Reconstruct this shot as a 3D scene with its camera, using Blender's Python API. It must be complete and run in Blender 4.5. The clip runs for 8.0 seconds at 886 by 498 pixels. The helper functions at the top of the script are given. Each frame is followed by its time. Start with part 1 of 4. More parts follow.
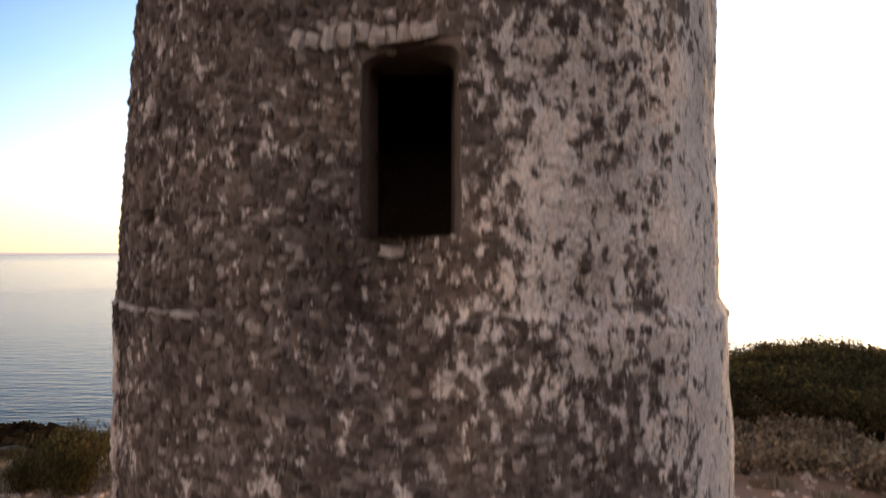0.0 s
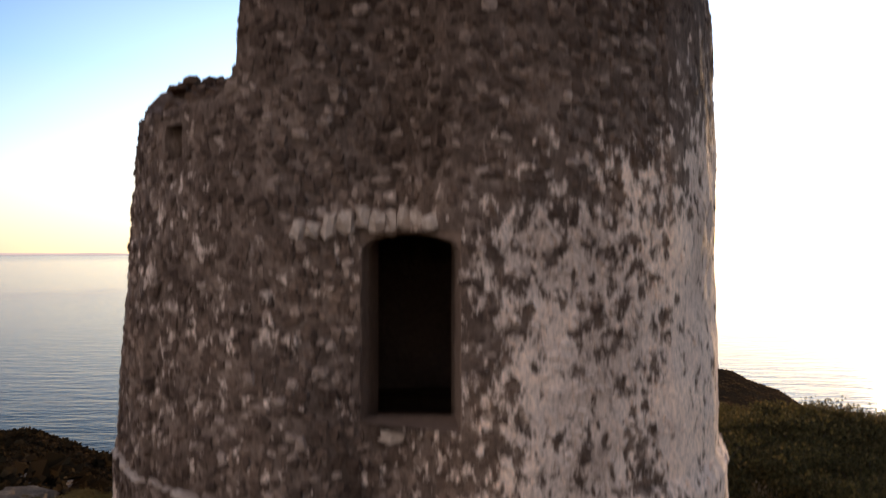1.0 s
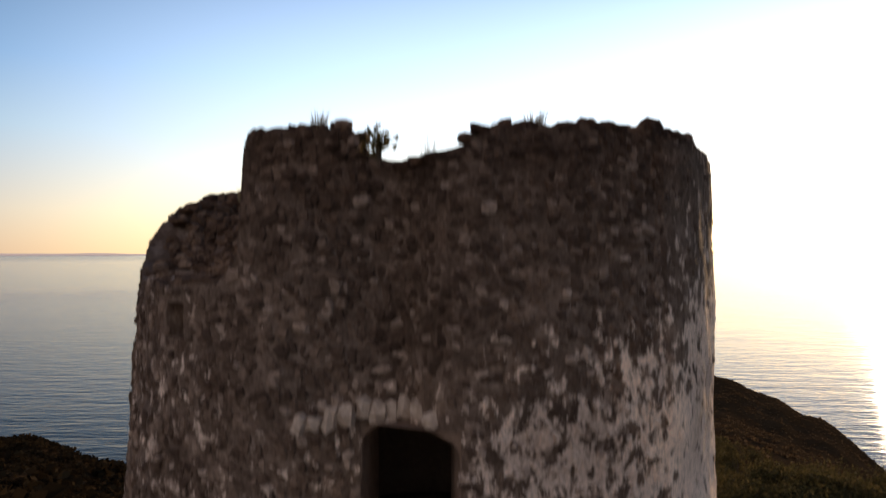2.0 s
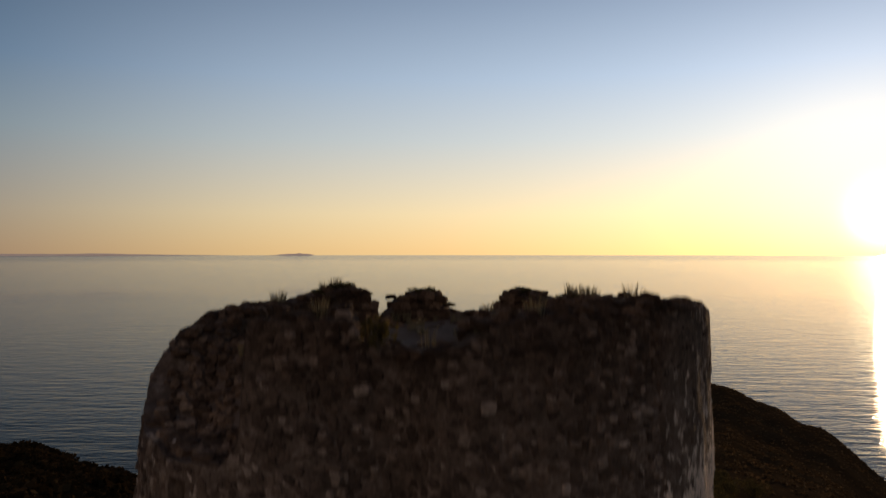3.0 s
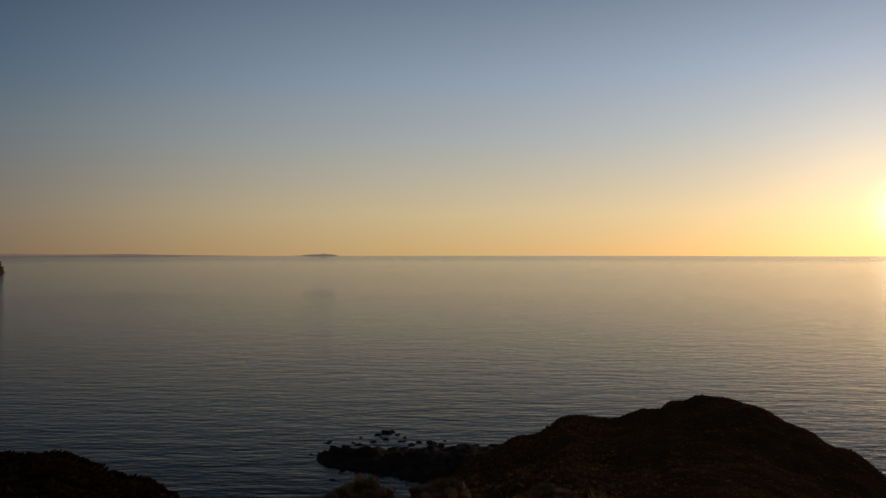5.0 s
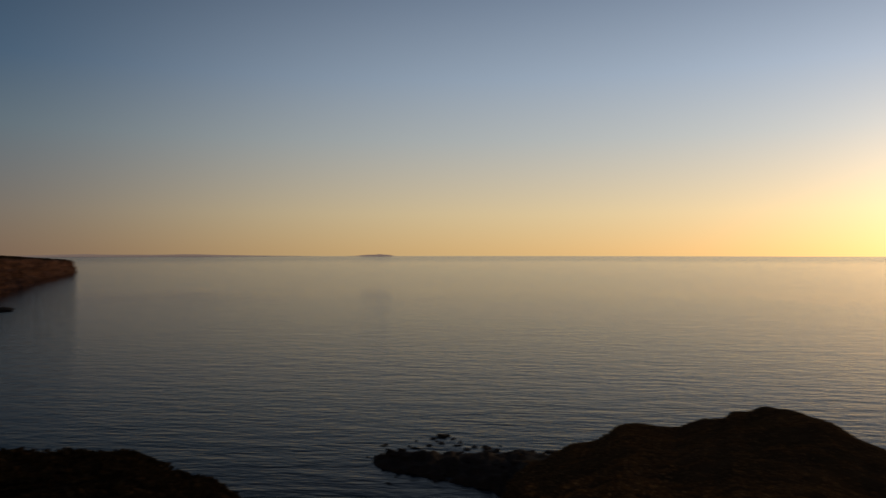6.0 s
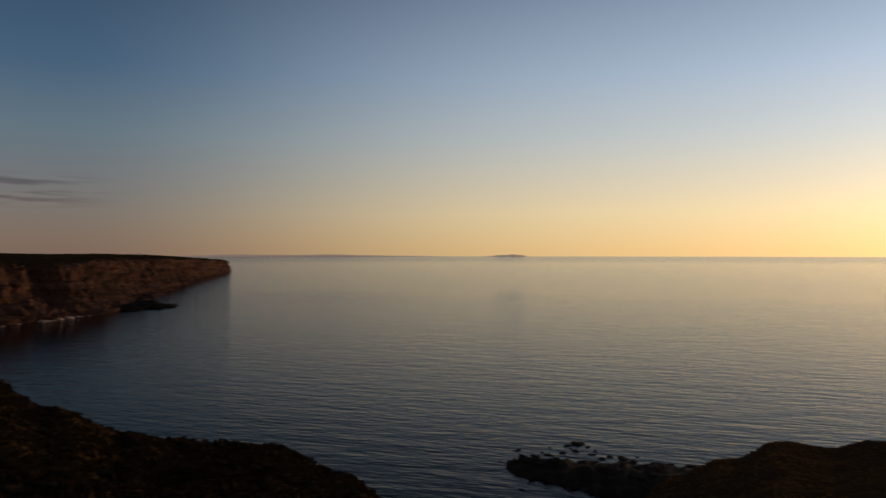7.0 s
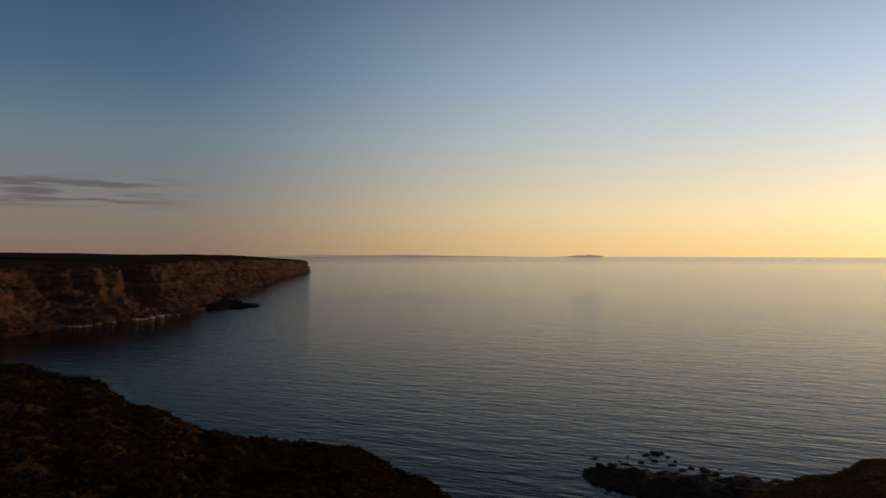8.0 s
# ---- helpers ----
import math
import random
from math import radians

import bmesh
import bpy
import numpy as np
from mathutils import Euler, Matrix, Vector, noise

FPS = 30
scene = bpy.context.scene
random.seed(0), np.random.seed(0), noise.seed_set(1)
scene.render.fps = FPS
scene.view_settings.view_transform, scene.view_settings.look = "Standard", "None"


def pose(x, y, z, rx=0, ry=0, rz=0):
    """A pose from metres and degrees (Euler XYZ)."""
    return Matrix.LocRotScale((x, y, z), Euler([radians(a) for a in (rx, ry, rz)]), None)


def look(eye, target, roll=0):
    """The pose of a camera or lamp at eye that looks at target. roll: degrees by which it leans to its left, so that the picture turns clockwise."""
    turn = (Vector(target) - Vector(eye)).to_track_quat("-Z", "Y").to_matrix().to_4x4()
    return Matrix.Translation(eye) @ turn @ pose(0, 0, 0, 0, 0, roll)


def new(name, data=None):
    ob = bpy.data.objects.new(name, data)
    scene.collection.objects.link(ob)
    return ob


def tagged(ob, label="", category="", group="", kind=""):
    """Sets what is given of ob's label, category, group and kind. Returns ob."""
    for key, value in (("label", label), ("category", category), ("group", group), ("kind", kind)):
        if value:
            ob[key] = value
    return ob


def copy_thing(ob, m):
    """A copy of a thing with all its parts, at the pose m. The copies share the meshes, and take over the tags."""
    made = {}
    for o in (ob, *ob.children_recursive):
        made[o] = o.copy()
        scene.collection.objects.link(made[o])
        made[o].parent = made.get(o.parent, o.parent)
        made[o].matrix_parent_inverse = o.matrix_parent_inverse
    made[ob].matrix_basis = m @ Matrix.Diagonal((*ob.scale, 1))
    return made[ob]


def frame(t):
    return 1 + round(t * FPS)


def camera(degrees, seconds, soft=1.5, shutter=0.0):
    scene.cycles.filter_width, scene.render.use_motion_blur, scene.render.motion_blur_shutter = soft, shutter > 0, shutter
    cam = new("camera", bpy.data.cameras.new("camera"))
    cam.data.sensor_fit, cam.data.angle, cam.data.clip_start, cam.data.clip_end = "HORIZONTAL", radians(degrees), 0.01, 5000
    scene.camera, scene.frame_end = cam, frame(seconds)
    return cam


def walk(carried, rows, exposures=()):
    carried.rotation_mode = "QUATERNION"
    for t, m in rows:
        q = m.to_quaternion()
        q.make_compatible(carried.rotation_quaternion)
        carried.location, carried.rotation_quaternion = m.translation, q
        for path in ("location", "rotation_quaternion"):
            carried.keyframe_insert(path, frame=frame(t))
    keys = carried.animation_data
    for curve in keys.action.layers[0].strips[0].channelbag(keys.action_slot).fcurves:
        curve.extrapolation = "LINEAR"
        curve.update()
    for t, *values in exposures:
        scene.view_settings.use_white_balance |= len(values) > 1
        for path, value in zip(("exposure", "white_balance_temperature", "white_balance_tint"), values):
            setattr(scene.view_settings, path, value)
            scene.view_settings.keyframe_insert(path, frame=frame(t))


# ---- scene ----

# ---- camera ----
PATH = [
    (0.0, pose(0.28, -11.06, 3.90, 90.23, 0, 0.0)),
    (0.5, pose(0.28, -11.07, 4.82, 90.23, 0, 0.0)),
    (1.0, pose(0.28, -11.08, 5.82, 90.23, 0, 0.0)),
    (1.5, pose(0.28, -11.10, 6.82, 90.23, 0, 0.0)),
    (2.0, pose(0.28, -11.13, 7.82, 90.23, 0, 0.0)),
    (2.7, pose(0.28, -11.16, 9.22, 90.23, 0, 0.0)),
    (3.5, pose(0.28, -11.20, 10.82, 90.23, 0, 0.0)),
    (4.0, pose(0.28, -11.20, 11.82, 90.23, 0, 0.05)),
    (4.5, pose(0.28, -11.20, 12.82, 90.23, 0, 0.70)),
    (5.2, pose(0.28, -11.20, 14.22, 90.23, 0, 2.40)),
    (5.8, pose(0.28, -11.20, 15.42, 90.23, 0, 4.74)),
    (6.0, pose(0.28, -11.20, 15.82, 90.23, 0, 6.30)),
    (6.5, pose(0.28, -11.20, 16.82, 90.23, 0, 12.18)),
    (7.0, pose(0.28, -11.20, 17.82, 90.23, 0, 16.90)),
    (7.5, pose(0.28, -11.20, 18.82, 90.23, 0, 20.14)),
    (8.0, pose(0.28, -11.20, 19.82, 90.23, 0, 22.88)),
]
cam = camera(63.5, 8.0, shutter=0.9)
walk(cam, PATH, [(0.0, 2.5, 6150, 11), (1.6, 2.35, 6150, 11), (2.2, 1.5, 6250, 10), (2.7, 0.95, 6500, 10), (3.3, 0.42, 6800, 11), (4.6, 0.02, 6800, 11), (5.8, 0.12, 6800, 11), (6.5, 0.34, 6800, 11), (8.0, 0.72, 6800, 11)])

# ---- world and sun ----
SUN_AZ, SUN_EL = 31.7, 2.6          # degrees right of +y, above the horizon
# the evening sky by height above the horizon (degrees): towards the sun, and away from it
SUNWARD = [(0, (0.87, 0.63, 0.31)), (3, (0.87, 0.71, 0.43)), (8.8, (0.56, 0.61, 0.60)), (13.5, (0.40, 0.51, 0.63)), (25, (0.095, 0.15, 0.24)), (45, (0.042, 0.064, 0.11)), (90, (0.022, 0.034, 0.065))]
AWAY = [(0, (0.2, 0.148, 0.128)), (3, (0.178, 0.158, 0.158)), (8.8, (0.112, 0.168, 0.205)), (13.5, (0.048, 0.108, 0.18)), (25, (0.01, 0.026, 0.05)), (90, (0.02, 0.032, 0.058))]
world = bpy.data.worlds.new("world")
scene.world = world
world.use_nodes = True
wn, wl = world.node_tree.nodes, world.node_tree.links
sky = wn.new("ShaderNodeTexSky")
sky.sky_type = "NISHITA"
sky.sun_disc = False
sky.sun_elevation = radians(SUN_EL)
sky.sun_rotation = radians(SUN_AZ)
sky.altitude = 0
sky.air_density, sky.dust_density, sky.ozone_density = 1.0, 0.5, 2.0


def wmath(op, a, b=None, c=None):
    """A maths node of the world: numbers or sockets in, a socket out."""
    m = wn.new("ShaderNodeMath")
    m.operation = op
    for i, v in enumerate((a, b, c)):
        if v is None:
            continue
        if isinstance(v, (int, float)):
            m.inputs[i].default_value = v
        else:
            wl.new(v, m.inputs[i])
    return m.outputs[0]


def wrange(value, lo, hi):
    """0 below lo, 1 above hi, smooth between."""
    r = wn.new("ShaderNodeMapRange")
    r.interpolation_type = "SMOOTHSTEP"
    wl.new(value, r.inputs[0])
    r.inputs[1].default_value, r.inputs[2].default_value = lo, hi
    return r.outputs[0]


def wmix(kind, factor, a, b):
    m = wn.new("ShaderNodeMix")
    m.data_type, m.blend_type, m.clamp_factor = "RGBA", kind, False
    for socket, v in ((m.inputs[0], factor), (m.inputs[6], a), (m.inputs[7], b)):
        if isinstance(v, (int, float)):
            socket.default_value = v
        elif isinstance(v, tuple):
            socket.default_value = (*v, 1)
        else:
            wl.new(v, socket)
    return m.outputs[2]


def wramp(value, stops):
    r = wn.new("ShaderNodeValToRGB")
    while len(r.color_ramp.elements) < len(stops):
        r.color_ramp.elements.new(0.5)
    for e, (deg, c) in zip(r.color_ramp.elements, stops):
        e.position, e.color = math.sin(radians(deg)), (*c, 1)
    wl.new(value, r.inputs[0])
    return r.outputs[0]


coord = wn.new("ShaderNodeTexCoord")
sep = wn.new("ShaderNodeSeparateXYZ")
wl.new(coord.outputs["Generated"], sep.inputs[0])
SUN_DIR = (math.sin(radians(SUN_AZ)) * math.cos(radians(SUN_EL)), math.cos(radians(SUN_AZ)) * math.cos(radians(SUN_EL)), math.sin(radians(SUN_EL)))
near_sun = wn.new("ShaderNodeVectorMath")
near_sun.operation = "DOT_PRODUCT"
wl.new(coord.outputs["Generated"], near_sun.inputs[0])
near_sun.inputs[1].default_value = SUN_DIR
cosine = near_sun.outputs["Value"]
air = wmix("MIX", wrange(cosine, 0.22, 0.93), wramp(sep.outputs[2], AWAY), wramp(sep.outputs[2], SUNWARD))
clear = wmath("MAXIMUM", cosine, 0.0)
air = wmix("ADD", wmath("MULTIPLY", wmath("POWER", clear, 14.0), 0.5), air, air)
air = wmix("ADD", wmath("POWER", clear, 120.0), air, (0.36, 0.28, 0.17))
air = wmix("ADD", wmath("POWER", clear, 2600.0), air, (4.5, 3.7, 2.3))
# the east, opposite the sun, is lighter again
air = wmix("ADD", wrange(wmath("MULTIPLY", cosine, -1.0), 0.1, 0.9), air, (0.31, 0.235, 0.178))
# the clear-air sky and the evening haze before it
air = wmix("ADD", 1.0, wmix("MULTIPLY", 1.0, sky.outputs[0], (0.17, 0.17, 0.25)), wmix("MULTIPLY", 1.0, air, (4.8, 4.75, 4.75)))
# a few low bars of evening cloud over the cliff
azimuth = wmath("ARCTAN2", sep.outputs[0], sep.outputs[1])
spread = wn.new("ShaderNodeCombineXYZ")
wl.new(wmath("MULTIPLY", azimuth, 9.0), spread.inputs[0])
wl.new(wmath("MULTIPLY", sep.outputs[2], 120.0), spread.inputs[1])
bars = wn.new("ShaderNodeTexNoise")
bars.inputs["Scale"].default_value, bars.inputs["Detail"].default_value = 1.0, 4.0
wl.new(spread.outputs[0], bars.inputs["Vector"])
window = wmath("MULTIPLY", wrange(sep.outputs[2], 0.05, 0.065), wmath("SUBTRACT", 1.0, wrange(sep.outputs[2], 0.085, 0.1)))
window = wmath("MULTIPLY", window, wmath("SUBTRACT", 1.0, wrange(azimuth, -0.84, -0.70)))
cloud = wmath("MULTIPLY", window, wrange(bars.outputs[0], 0.44, 0.58))
wl.new(wmix("MULTIPLY", wmath("MULTIPLY", cloud, 0.9), air, (0.6, 0.54, 0.59)), wn["Background"].inputs[0])
wn["Background"].inputs[1].default_value = 0.12

sun_data = bpy.data.lights.new("sun", "SUN")
sun_data.energy, sun_data.angle, sun_data.color = 0.8, radians(0.5), (1.0, 0.62, 0.32)
sun = new("sun", sun_data)
sun.matrix_world = look((0, 0, 0), (-math.sin(radians(SUN_AZ)), -math.cos(radians(SUN_AZ)), -math.tan(radians(SUN_EL))))

# ---- materials ----
def material(name):
    m = bpy.data.materials.new(name)
    m.use_nodes = True
    return m, m.node_tree.nodes, m.node_tree.links, m.node_tree.nodes["Principled BSDF"]


def ramp(nodes, stops):
    r = nodes.new("ShaderNodeValToRGB")
    while len(r.color_ramp.elements) < len(stops):
        r.color_ramp.elements.new(0.5)
    for e, (p, c) in zip(r.color_ramp.elements, stops):
        e.position, e.color = p, (*c, 1)
    return r


def noise_tex(nodes, links, scale, detail=4.0, rough=0.55, vector=None):
    n = nodes.new("ShaderNodeTexNoise")
    n.inputs["Scale"].default_value, n.inputs["Detail"].default_value, n.inputs["Roughness"].default_value = scale, detail, rough
    if vector is not None:
        links.new(vector, n.inputs["Vector"])
    return n


def place(nodes):
    g = nodes.new("ShaderNodeNewGeometry")
    return g.outputs["Position"]


def relief(nodes, links, bsdf, height, strength, distance):
    b = nodes.new("ShaderNodeBump")
    b.inputs["Strength"].default_value, b.inputs["Distance"].default_value = strength, distance
    links.new(height, b.inputs["Height"])
    links.new(b.outputs[0], bsdf.inputs["Normal"])
    return b


def rough_material(name, stops, scale, fine, bump, distance, roughness=0.9, beds=None):
    """Two scales of noise; beds: how the coarse one is stretched, for layered rock."""
    m, n, l, bsdf = material(name)
    pos = place(n)
    layered = pos
    if beds:
        lay = n.new("ShaderNodeMapping")
        lay.inputs["Scale"].default_value = beds
        l.new(pos, lay.inputs["Vector"])
        layered = lay.outputs[0]
    a = noise_tex(n, l, scale, 5, 0.6, layered)
    b = noise_tex(n, l, fine, 5, 0.65, pos)
    mix = n.new("ShaderNodeMix")
    mix.inputs[0].default_value = 0.45
    l.new(a.outputs[0], mix.inputs[2])
    l.new(b.outputs[0], mix.inputs[3])
    r = ramp(n, stops)
    l.new(mix.outputs[0], r.inputs[0])
    l.new(r.outputs[0], bsdf.inputs["Base Color"])
    bsdf.inputs["Roughness"].default_value = roughness
    bsdf.inputs["Specular IOR Level"].default_value = 0.06
    relief(n, l, bsdf, b.outputs[0], bump, distance)
    return m


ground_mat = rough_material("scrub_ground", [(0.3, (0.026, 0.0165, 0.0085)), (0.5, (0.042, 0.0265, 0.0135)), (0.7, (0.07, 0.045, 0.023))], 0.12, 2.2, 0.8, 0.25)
gn, gl = ground_mat.node_tree.nodes, ground_mat.node_tree.links
gpos = place(gn)
flat = gn.new("ShaderNodeVectorMath")
flat.operation = "LENGTH"
gl.new(gpos, flat.inputs[0])
wob = noise_tex(gn, gl, 0.35, 4, 0.6, gpos)
reach = gn.new("ShaderNodeMath")
reach.operation = "MULTIPLY_ADD"
gl.new(wob.outputs[0], reach.inputs[0])
reach.inputs[1].default_value = -12.0
gl.new(flat.outputs["Value"], reach.inputs[2])
bare = ramp(gn, [(0.0, (1, 1, 1)), (1.0, (0, 0, 0))])
span = gn.new("ShaderNodeMapRange")
gl.new(reach.outputs[0], span.inputs[0])
span.inputs[1].default_value, span.inputs[2].default_value = 1.0, 6.0
gl.new(span.outputs[0], bare.inputs[0])
earth = gn.new("ShaderNodeMix")
earth.data_type = "RGBA"
gl.new(bare.outputs[0], earth.inputs[0])
gp = gn["Principled BSDF"]
gp.inputs["Specular IOR Level"].default_value = 0.0
gl.new(gp.inputs["Base Color"].links[0].from_socket, earth.inputs[6])
earth.inputs[7].default_value = (0.4, 0.28, 0.19, 1)
gl.new(earth.outputs[2], gp.inputs["Base Color"])
cliff_mat = rough_material("cliff_rock", [(0.33, (0.022, 0.0125, 0.008)), (0.48, (0.068, 0.033, 0.02)), (0.6, (0.13, 0.063, 0.037)), (0.7, (0.19, 0.1, 0.062))], 0.02, 0.2, 0.9, 3.0, beds=(0.35, 0.35, 6.0))
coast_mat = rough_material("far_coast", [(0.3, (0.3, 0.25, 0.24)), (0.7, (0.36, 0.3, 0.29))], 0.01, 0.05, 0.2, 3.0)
# the coast glows faintly, in place of sunset haze in front of it
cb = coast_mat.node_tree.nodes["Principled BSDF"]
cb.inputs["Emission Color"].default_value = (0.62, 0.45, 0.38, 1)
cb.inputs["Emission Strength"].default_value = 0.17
dark_mat = rough_material("inner_stone", [(0.3, (0.15, 0.1, 0.07)), (0.7, (0.27, 0.185, 0.13))], 1.5, 12, 0.8, 0.04)

CRESTS = 13      # degrees by which the wave crests turn from the x axis
sea_mat, n, l, bsdf = material("sea_water")
bsdf.inputs["Base Color"].default_value = (0.003, 0.0035, 0.006, 1)
bsdf.inputs["IOR"].default_value = 1.18
bsdf.inputs["Specular IOR Level"].default_value = 0.22
pos = place(n)
mp = n.new("ShaderNodeMapping")
mp.inputs["Rotation"].default_value = (0, 0, radians(CRESTS))
mp.inputs["Scale"].default_value = (0.32, 1.0, 1.0)
l.new(pos, mp.inputs["Vector"])


def wave(scale, detail, rough, amount, below=None):
    """One octave band of the sea's surface, added to the bands below it."""
    tex = noise_tex(n, l, scale, detail, rough, mp.outputs[0])
    add = n.new("ShaderNodeMath")
    add.operation = "MULTIPLY_ADD"
    l.new(tex.outputs[0], add.inputs[0])
    add.inputs[1].default_value = amount
    if below is None:
        add.inputs[2].default_value = 0.0
    else:
        l.new(below, add.inputs[2])
    return add.outputs[0]


high = wave(0.04, 2, 0.5, 0.55)
high = wave(0.11, 2, 0.5, 1.2, high)
high = wave(0.29, 2, 0.55, 0.9, high)
high = wave(0.85, 4, 0.6, 0.24, high)
relief(n, l, bsdf, high, 1.0, 0.4)
# a breeze roughens the water far out
far = n.new("ShaderNodeVectorMath")
far.operation = "LENGTH"
l.new(pos, far.inputs[0])
breeze = n.new("ShaderNodeMapRange")
l.new(far.outputs["Value"], breeze.inputs[0])
breeze.inputs[1].default_value, breeze.inputs[2].default_value, breeze.inputs[3].default_value, breeze.inputs[4].default_value = 3300, 4000, 0.035, 0.11
l.new(breeze.outputs[0], bsdf.inputs["Roughness"])



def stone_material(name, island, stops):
    """Rubble stone; each stone takes its own tone, with lime bloom and fine grain over it."""
    m, n, l, bsdf = material(name)
    pos = place(n)
    if island is None:
        pick = noise_tex(n, l, 5.0, 4, 0.6, pos).outputs[0]
    elif island:
        g = n.new("ShaderNodeNewGeometry")
        pick = g.outputs["Random Per Island"]
    else:
        pick = n.new("ShaderNodeObjectInfo").outputs["Random"]
    r = ramp(n, stops)
    l.new(pick, r.inputs[0])
    grain = noise_tex(n, l, 22, 6, 0.7, pos)
    stretch = n.new("ShaderNodeMapping")
    stretch.inputs["Scale"].default_value = (1, 1, 0.7)
    l.new(pos, stretch.inputs["Vector"])
    wash = noise_tex(n, l, 1.6, 4, 0.6, stretch.outputs[0])
    fleck = noise_tex(n, l, 7.0, 5, 0.68, stretch.outputs[0])
    bloom = n.new("ShaderNodeMix")
    bloom.inputs[0].default_value = 0.68
    l.new(wash.outputs[0], bloom.inputs[2])
    l.new(fleck.outputs[0], bloom.inputs[3])
    # lime plaster still clings to the wall beside the opening
    gap = n.new("ShaderNodeVectorMath")
    gap.operation = "SUBTRACT"
    l.new(pos, gap.inputs[0])
    gap.inputs[1].default_value = (1.75, -3.5, 4.5)
    squash = n.new("ShaderNodeVectorMath")
    squash.operation = "MULTIPLY"
    l.new(gap.outputs[0], squash.inputs[0])
    squash.inputs[1].default_value = (0.95, 0.5, 0.5)
    far = n.new("ShaderNodeVectorMath")
    far.operation = "LENGTH"
    l.new(squash.outputs[0], far.inputs[0])
    patch = n.new("ShaderNodeMapRange")
    l.new(far.outputs["Value"], patch.inputs[0])
    patch.inputs[1].default_value, patch.inputs[2].default_value, patch.inputs[3].default_value, patch.inputs[4].default_value = 0.1, 2.0, 0.1, -0.025
    total = n.new("ShaderNodeMath")
    l.new(bloom.outputs[0], total.inputs[0])
    l.new(patch.outputs[0], total.inputs[1])
    # and nearly whole on the flank that looks to the sea
    across = n.new("ShaderNodeSeparateXYZ")
    l.new(pos, across.inputs[0])
    flank = n.new("ShaderNodeMapRange")
    l.new(across.outputs[0], flank.inputs[0])
    flank.inputs[1].default_value, flank.inputs[2].default_value, flank.inputs[3].default_value, flank.inputs[4].default_value = 2.3, 3.5, 0.0, 0.15
    whole = n.new("ShaderNodeMath")
    l.new(total.outputs[0], whole.inputs[0])
    l.new(flank.outputs[0], whole.inputs[1])
    # and on the foot of the other flank, under the ledge
    foot = n.new("ShaderNodeMapRange")
    l.new(across.outputs[0], foot.inputs[0])
    foot.inputs[1].default_value, foot.inputs[2].default_value, foot.inputs[3].default_value, foot.inputs[4].default_value = -3.45, -3.85, 0.0, 0.14
    under = n.new("ShaderNodeMapRange")
    l.new(across.outputs[2], under.inputs[0])
    under.inputs[1].default_value, under.inputs[2].default_value, under.inputs[3].default_value, under.inputs[4].default_value = 2.6, 3.15, 1.0, 0.0
    base = n.new("ShaderNodeMath")
    base.operation = "MULTIPLY_ADD"
    l.new(foot.outputs[0], base.inputs[0])
    l.new(under.outputs[0], base.inputs[1])
    l.new(whole.outputs[0], base.inputs[2])
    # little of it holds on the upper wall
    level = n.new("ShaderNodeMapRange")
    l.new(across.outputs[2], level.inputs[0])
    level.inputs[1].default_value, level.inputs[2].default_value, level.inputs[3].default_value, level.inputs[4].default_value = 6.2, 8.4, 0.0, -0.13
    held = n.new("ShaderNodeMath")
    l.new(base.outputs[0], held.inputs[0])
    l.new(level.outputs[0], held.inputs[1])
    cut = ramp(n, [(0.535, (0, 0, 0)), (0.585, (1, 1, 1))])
    l.new(held.outputs[0], cut.inputs[0])
    lime = n.new("ShaderNodeMix")
    lime.data_type = "RGBA"
    l.new(cut.outputs[0], lime.inputs[0])
    l.new(r.outputs[0], lime.inputs[6])
    lime.inputs[7].default_value = (0.82, 0.655, 0.52, 1)
    speck = ramp(n, [(0.3, (0.45, 0.43, 0.42)), (0.55, (1, 1, 1)), (0.75, (1.25, 1.2, 1.15))])
    l.new(grain.outputs[0], speck.inputs[0])
    mul = n.new("ShaderNodeMix")
    mul.data_type, mul.blend_type = "RGBA", "MULTIPLY"
    mul.inputs[0].default_value = 1.0
    l.new(lime.outputs[2], mul.inputs[6])
    l.new(speck.outputs[0], mul.inputs[7])
    broad = noise_tex(n, l, 0.75, 4, 0.6, pos)
    weather = ramp(n, [(0.3, (0.62, 0.58, 0.55)), (0.5, (1.0, 0.98, 0.96)), (0.7, (1.3, 1.22, 1.12))])
    l.new(broad.outputs[0], weather.inputs[0])
    age = n.new("ShaderNodeMix")
    age.data_type, age.blend_type = "RGBA", "MULTIPLY"
    age.inputs[0].default_value = 1.0
    l.new(mul.outputs[2], age.inputs[6])
    l.new(weather.outputs[0], age.inputs[7])
    # the uppermost courses' darker tone, deepened with painted shade; ragged lower edge
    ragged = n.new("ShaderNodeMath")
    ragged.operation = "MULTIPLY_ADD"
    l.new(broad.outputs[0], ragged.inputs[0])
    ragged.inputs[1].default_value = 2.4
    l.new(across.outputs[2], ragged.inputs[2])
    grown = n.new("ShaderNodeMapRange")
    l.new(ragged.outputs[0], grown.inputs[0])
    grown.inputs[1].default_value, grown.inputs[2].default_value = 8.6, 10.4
    top_shade = n.new("ShaderNodeMix")
    top_shade.data_type, top_shade.blend_type = "RGBA", "MULTIPLY"
    l.new(grown.outputs[0], top_shade.inputs[0])
    l.new(age.outputs[2], top_shade.inputs[6])
    top_shade.inputs[7].default_value = (0.5, 0.46, 0.44, 1)
    l.new(top_shade.outputs[2], bsdf.inputs["Base Color"])
    bsdf.inputs["Specular IOR Level"].default_value = 0.1
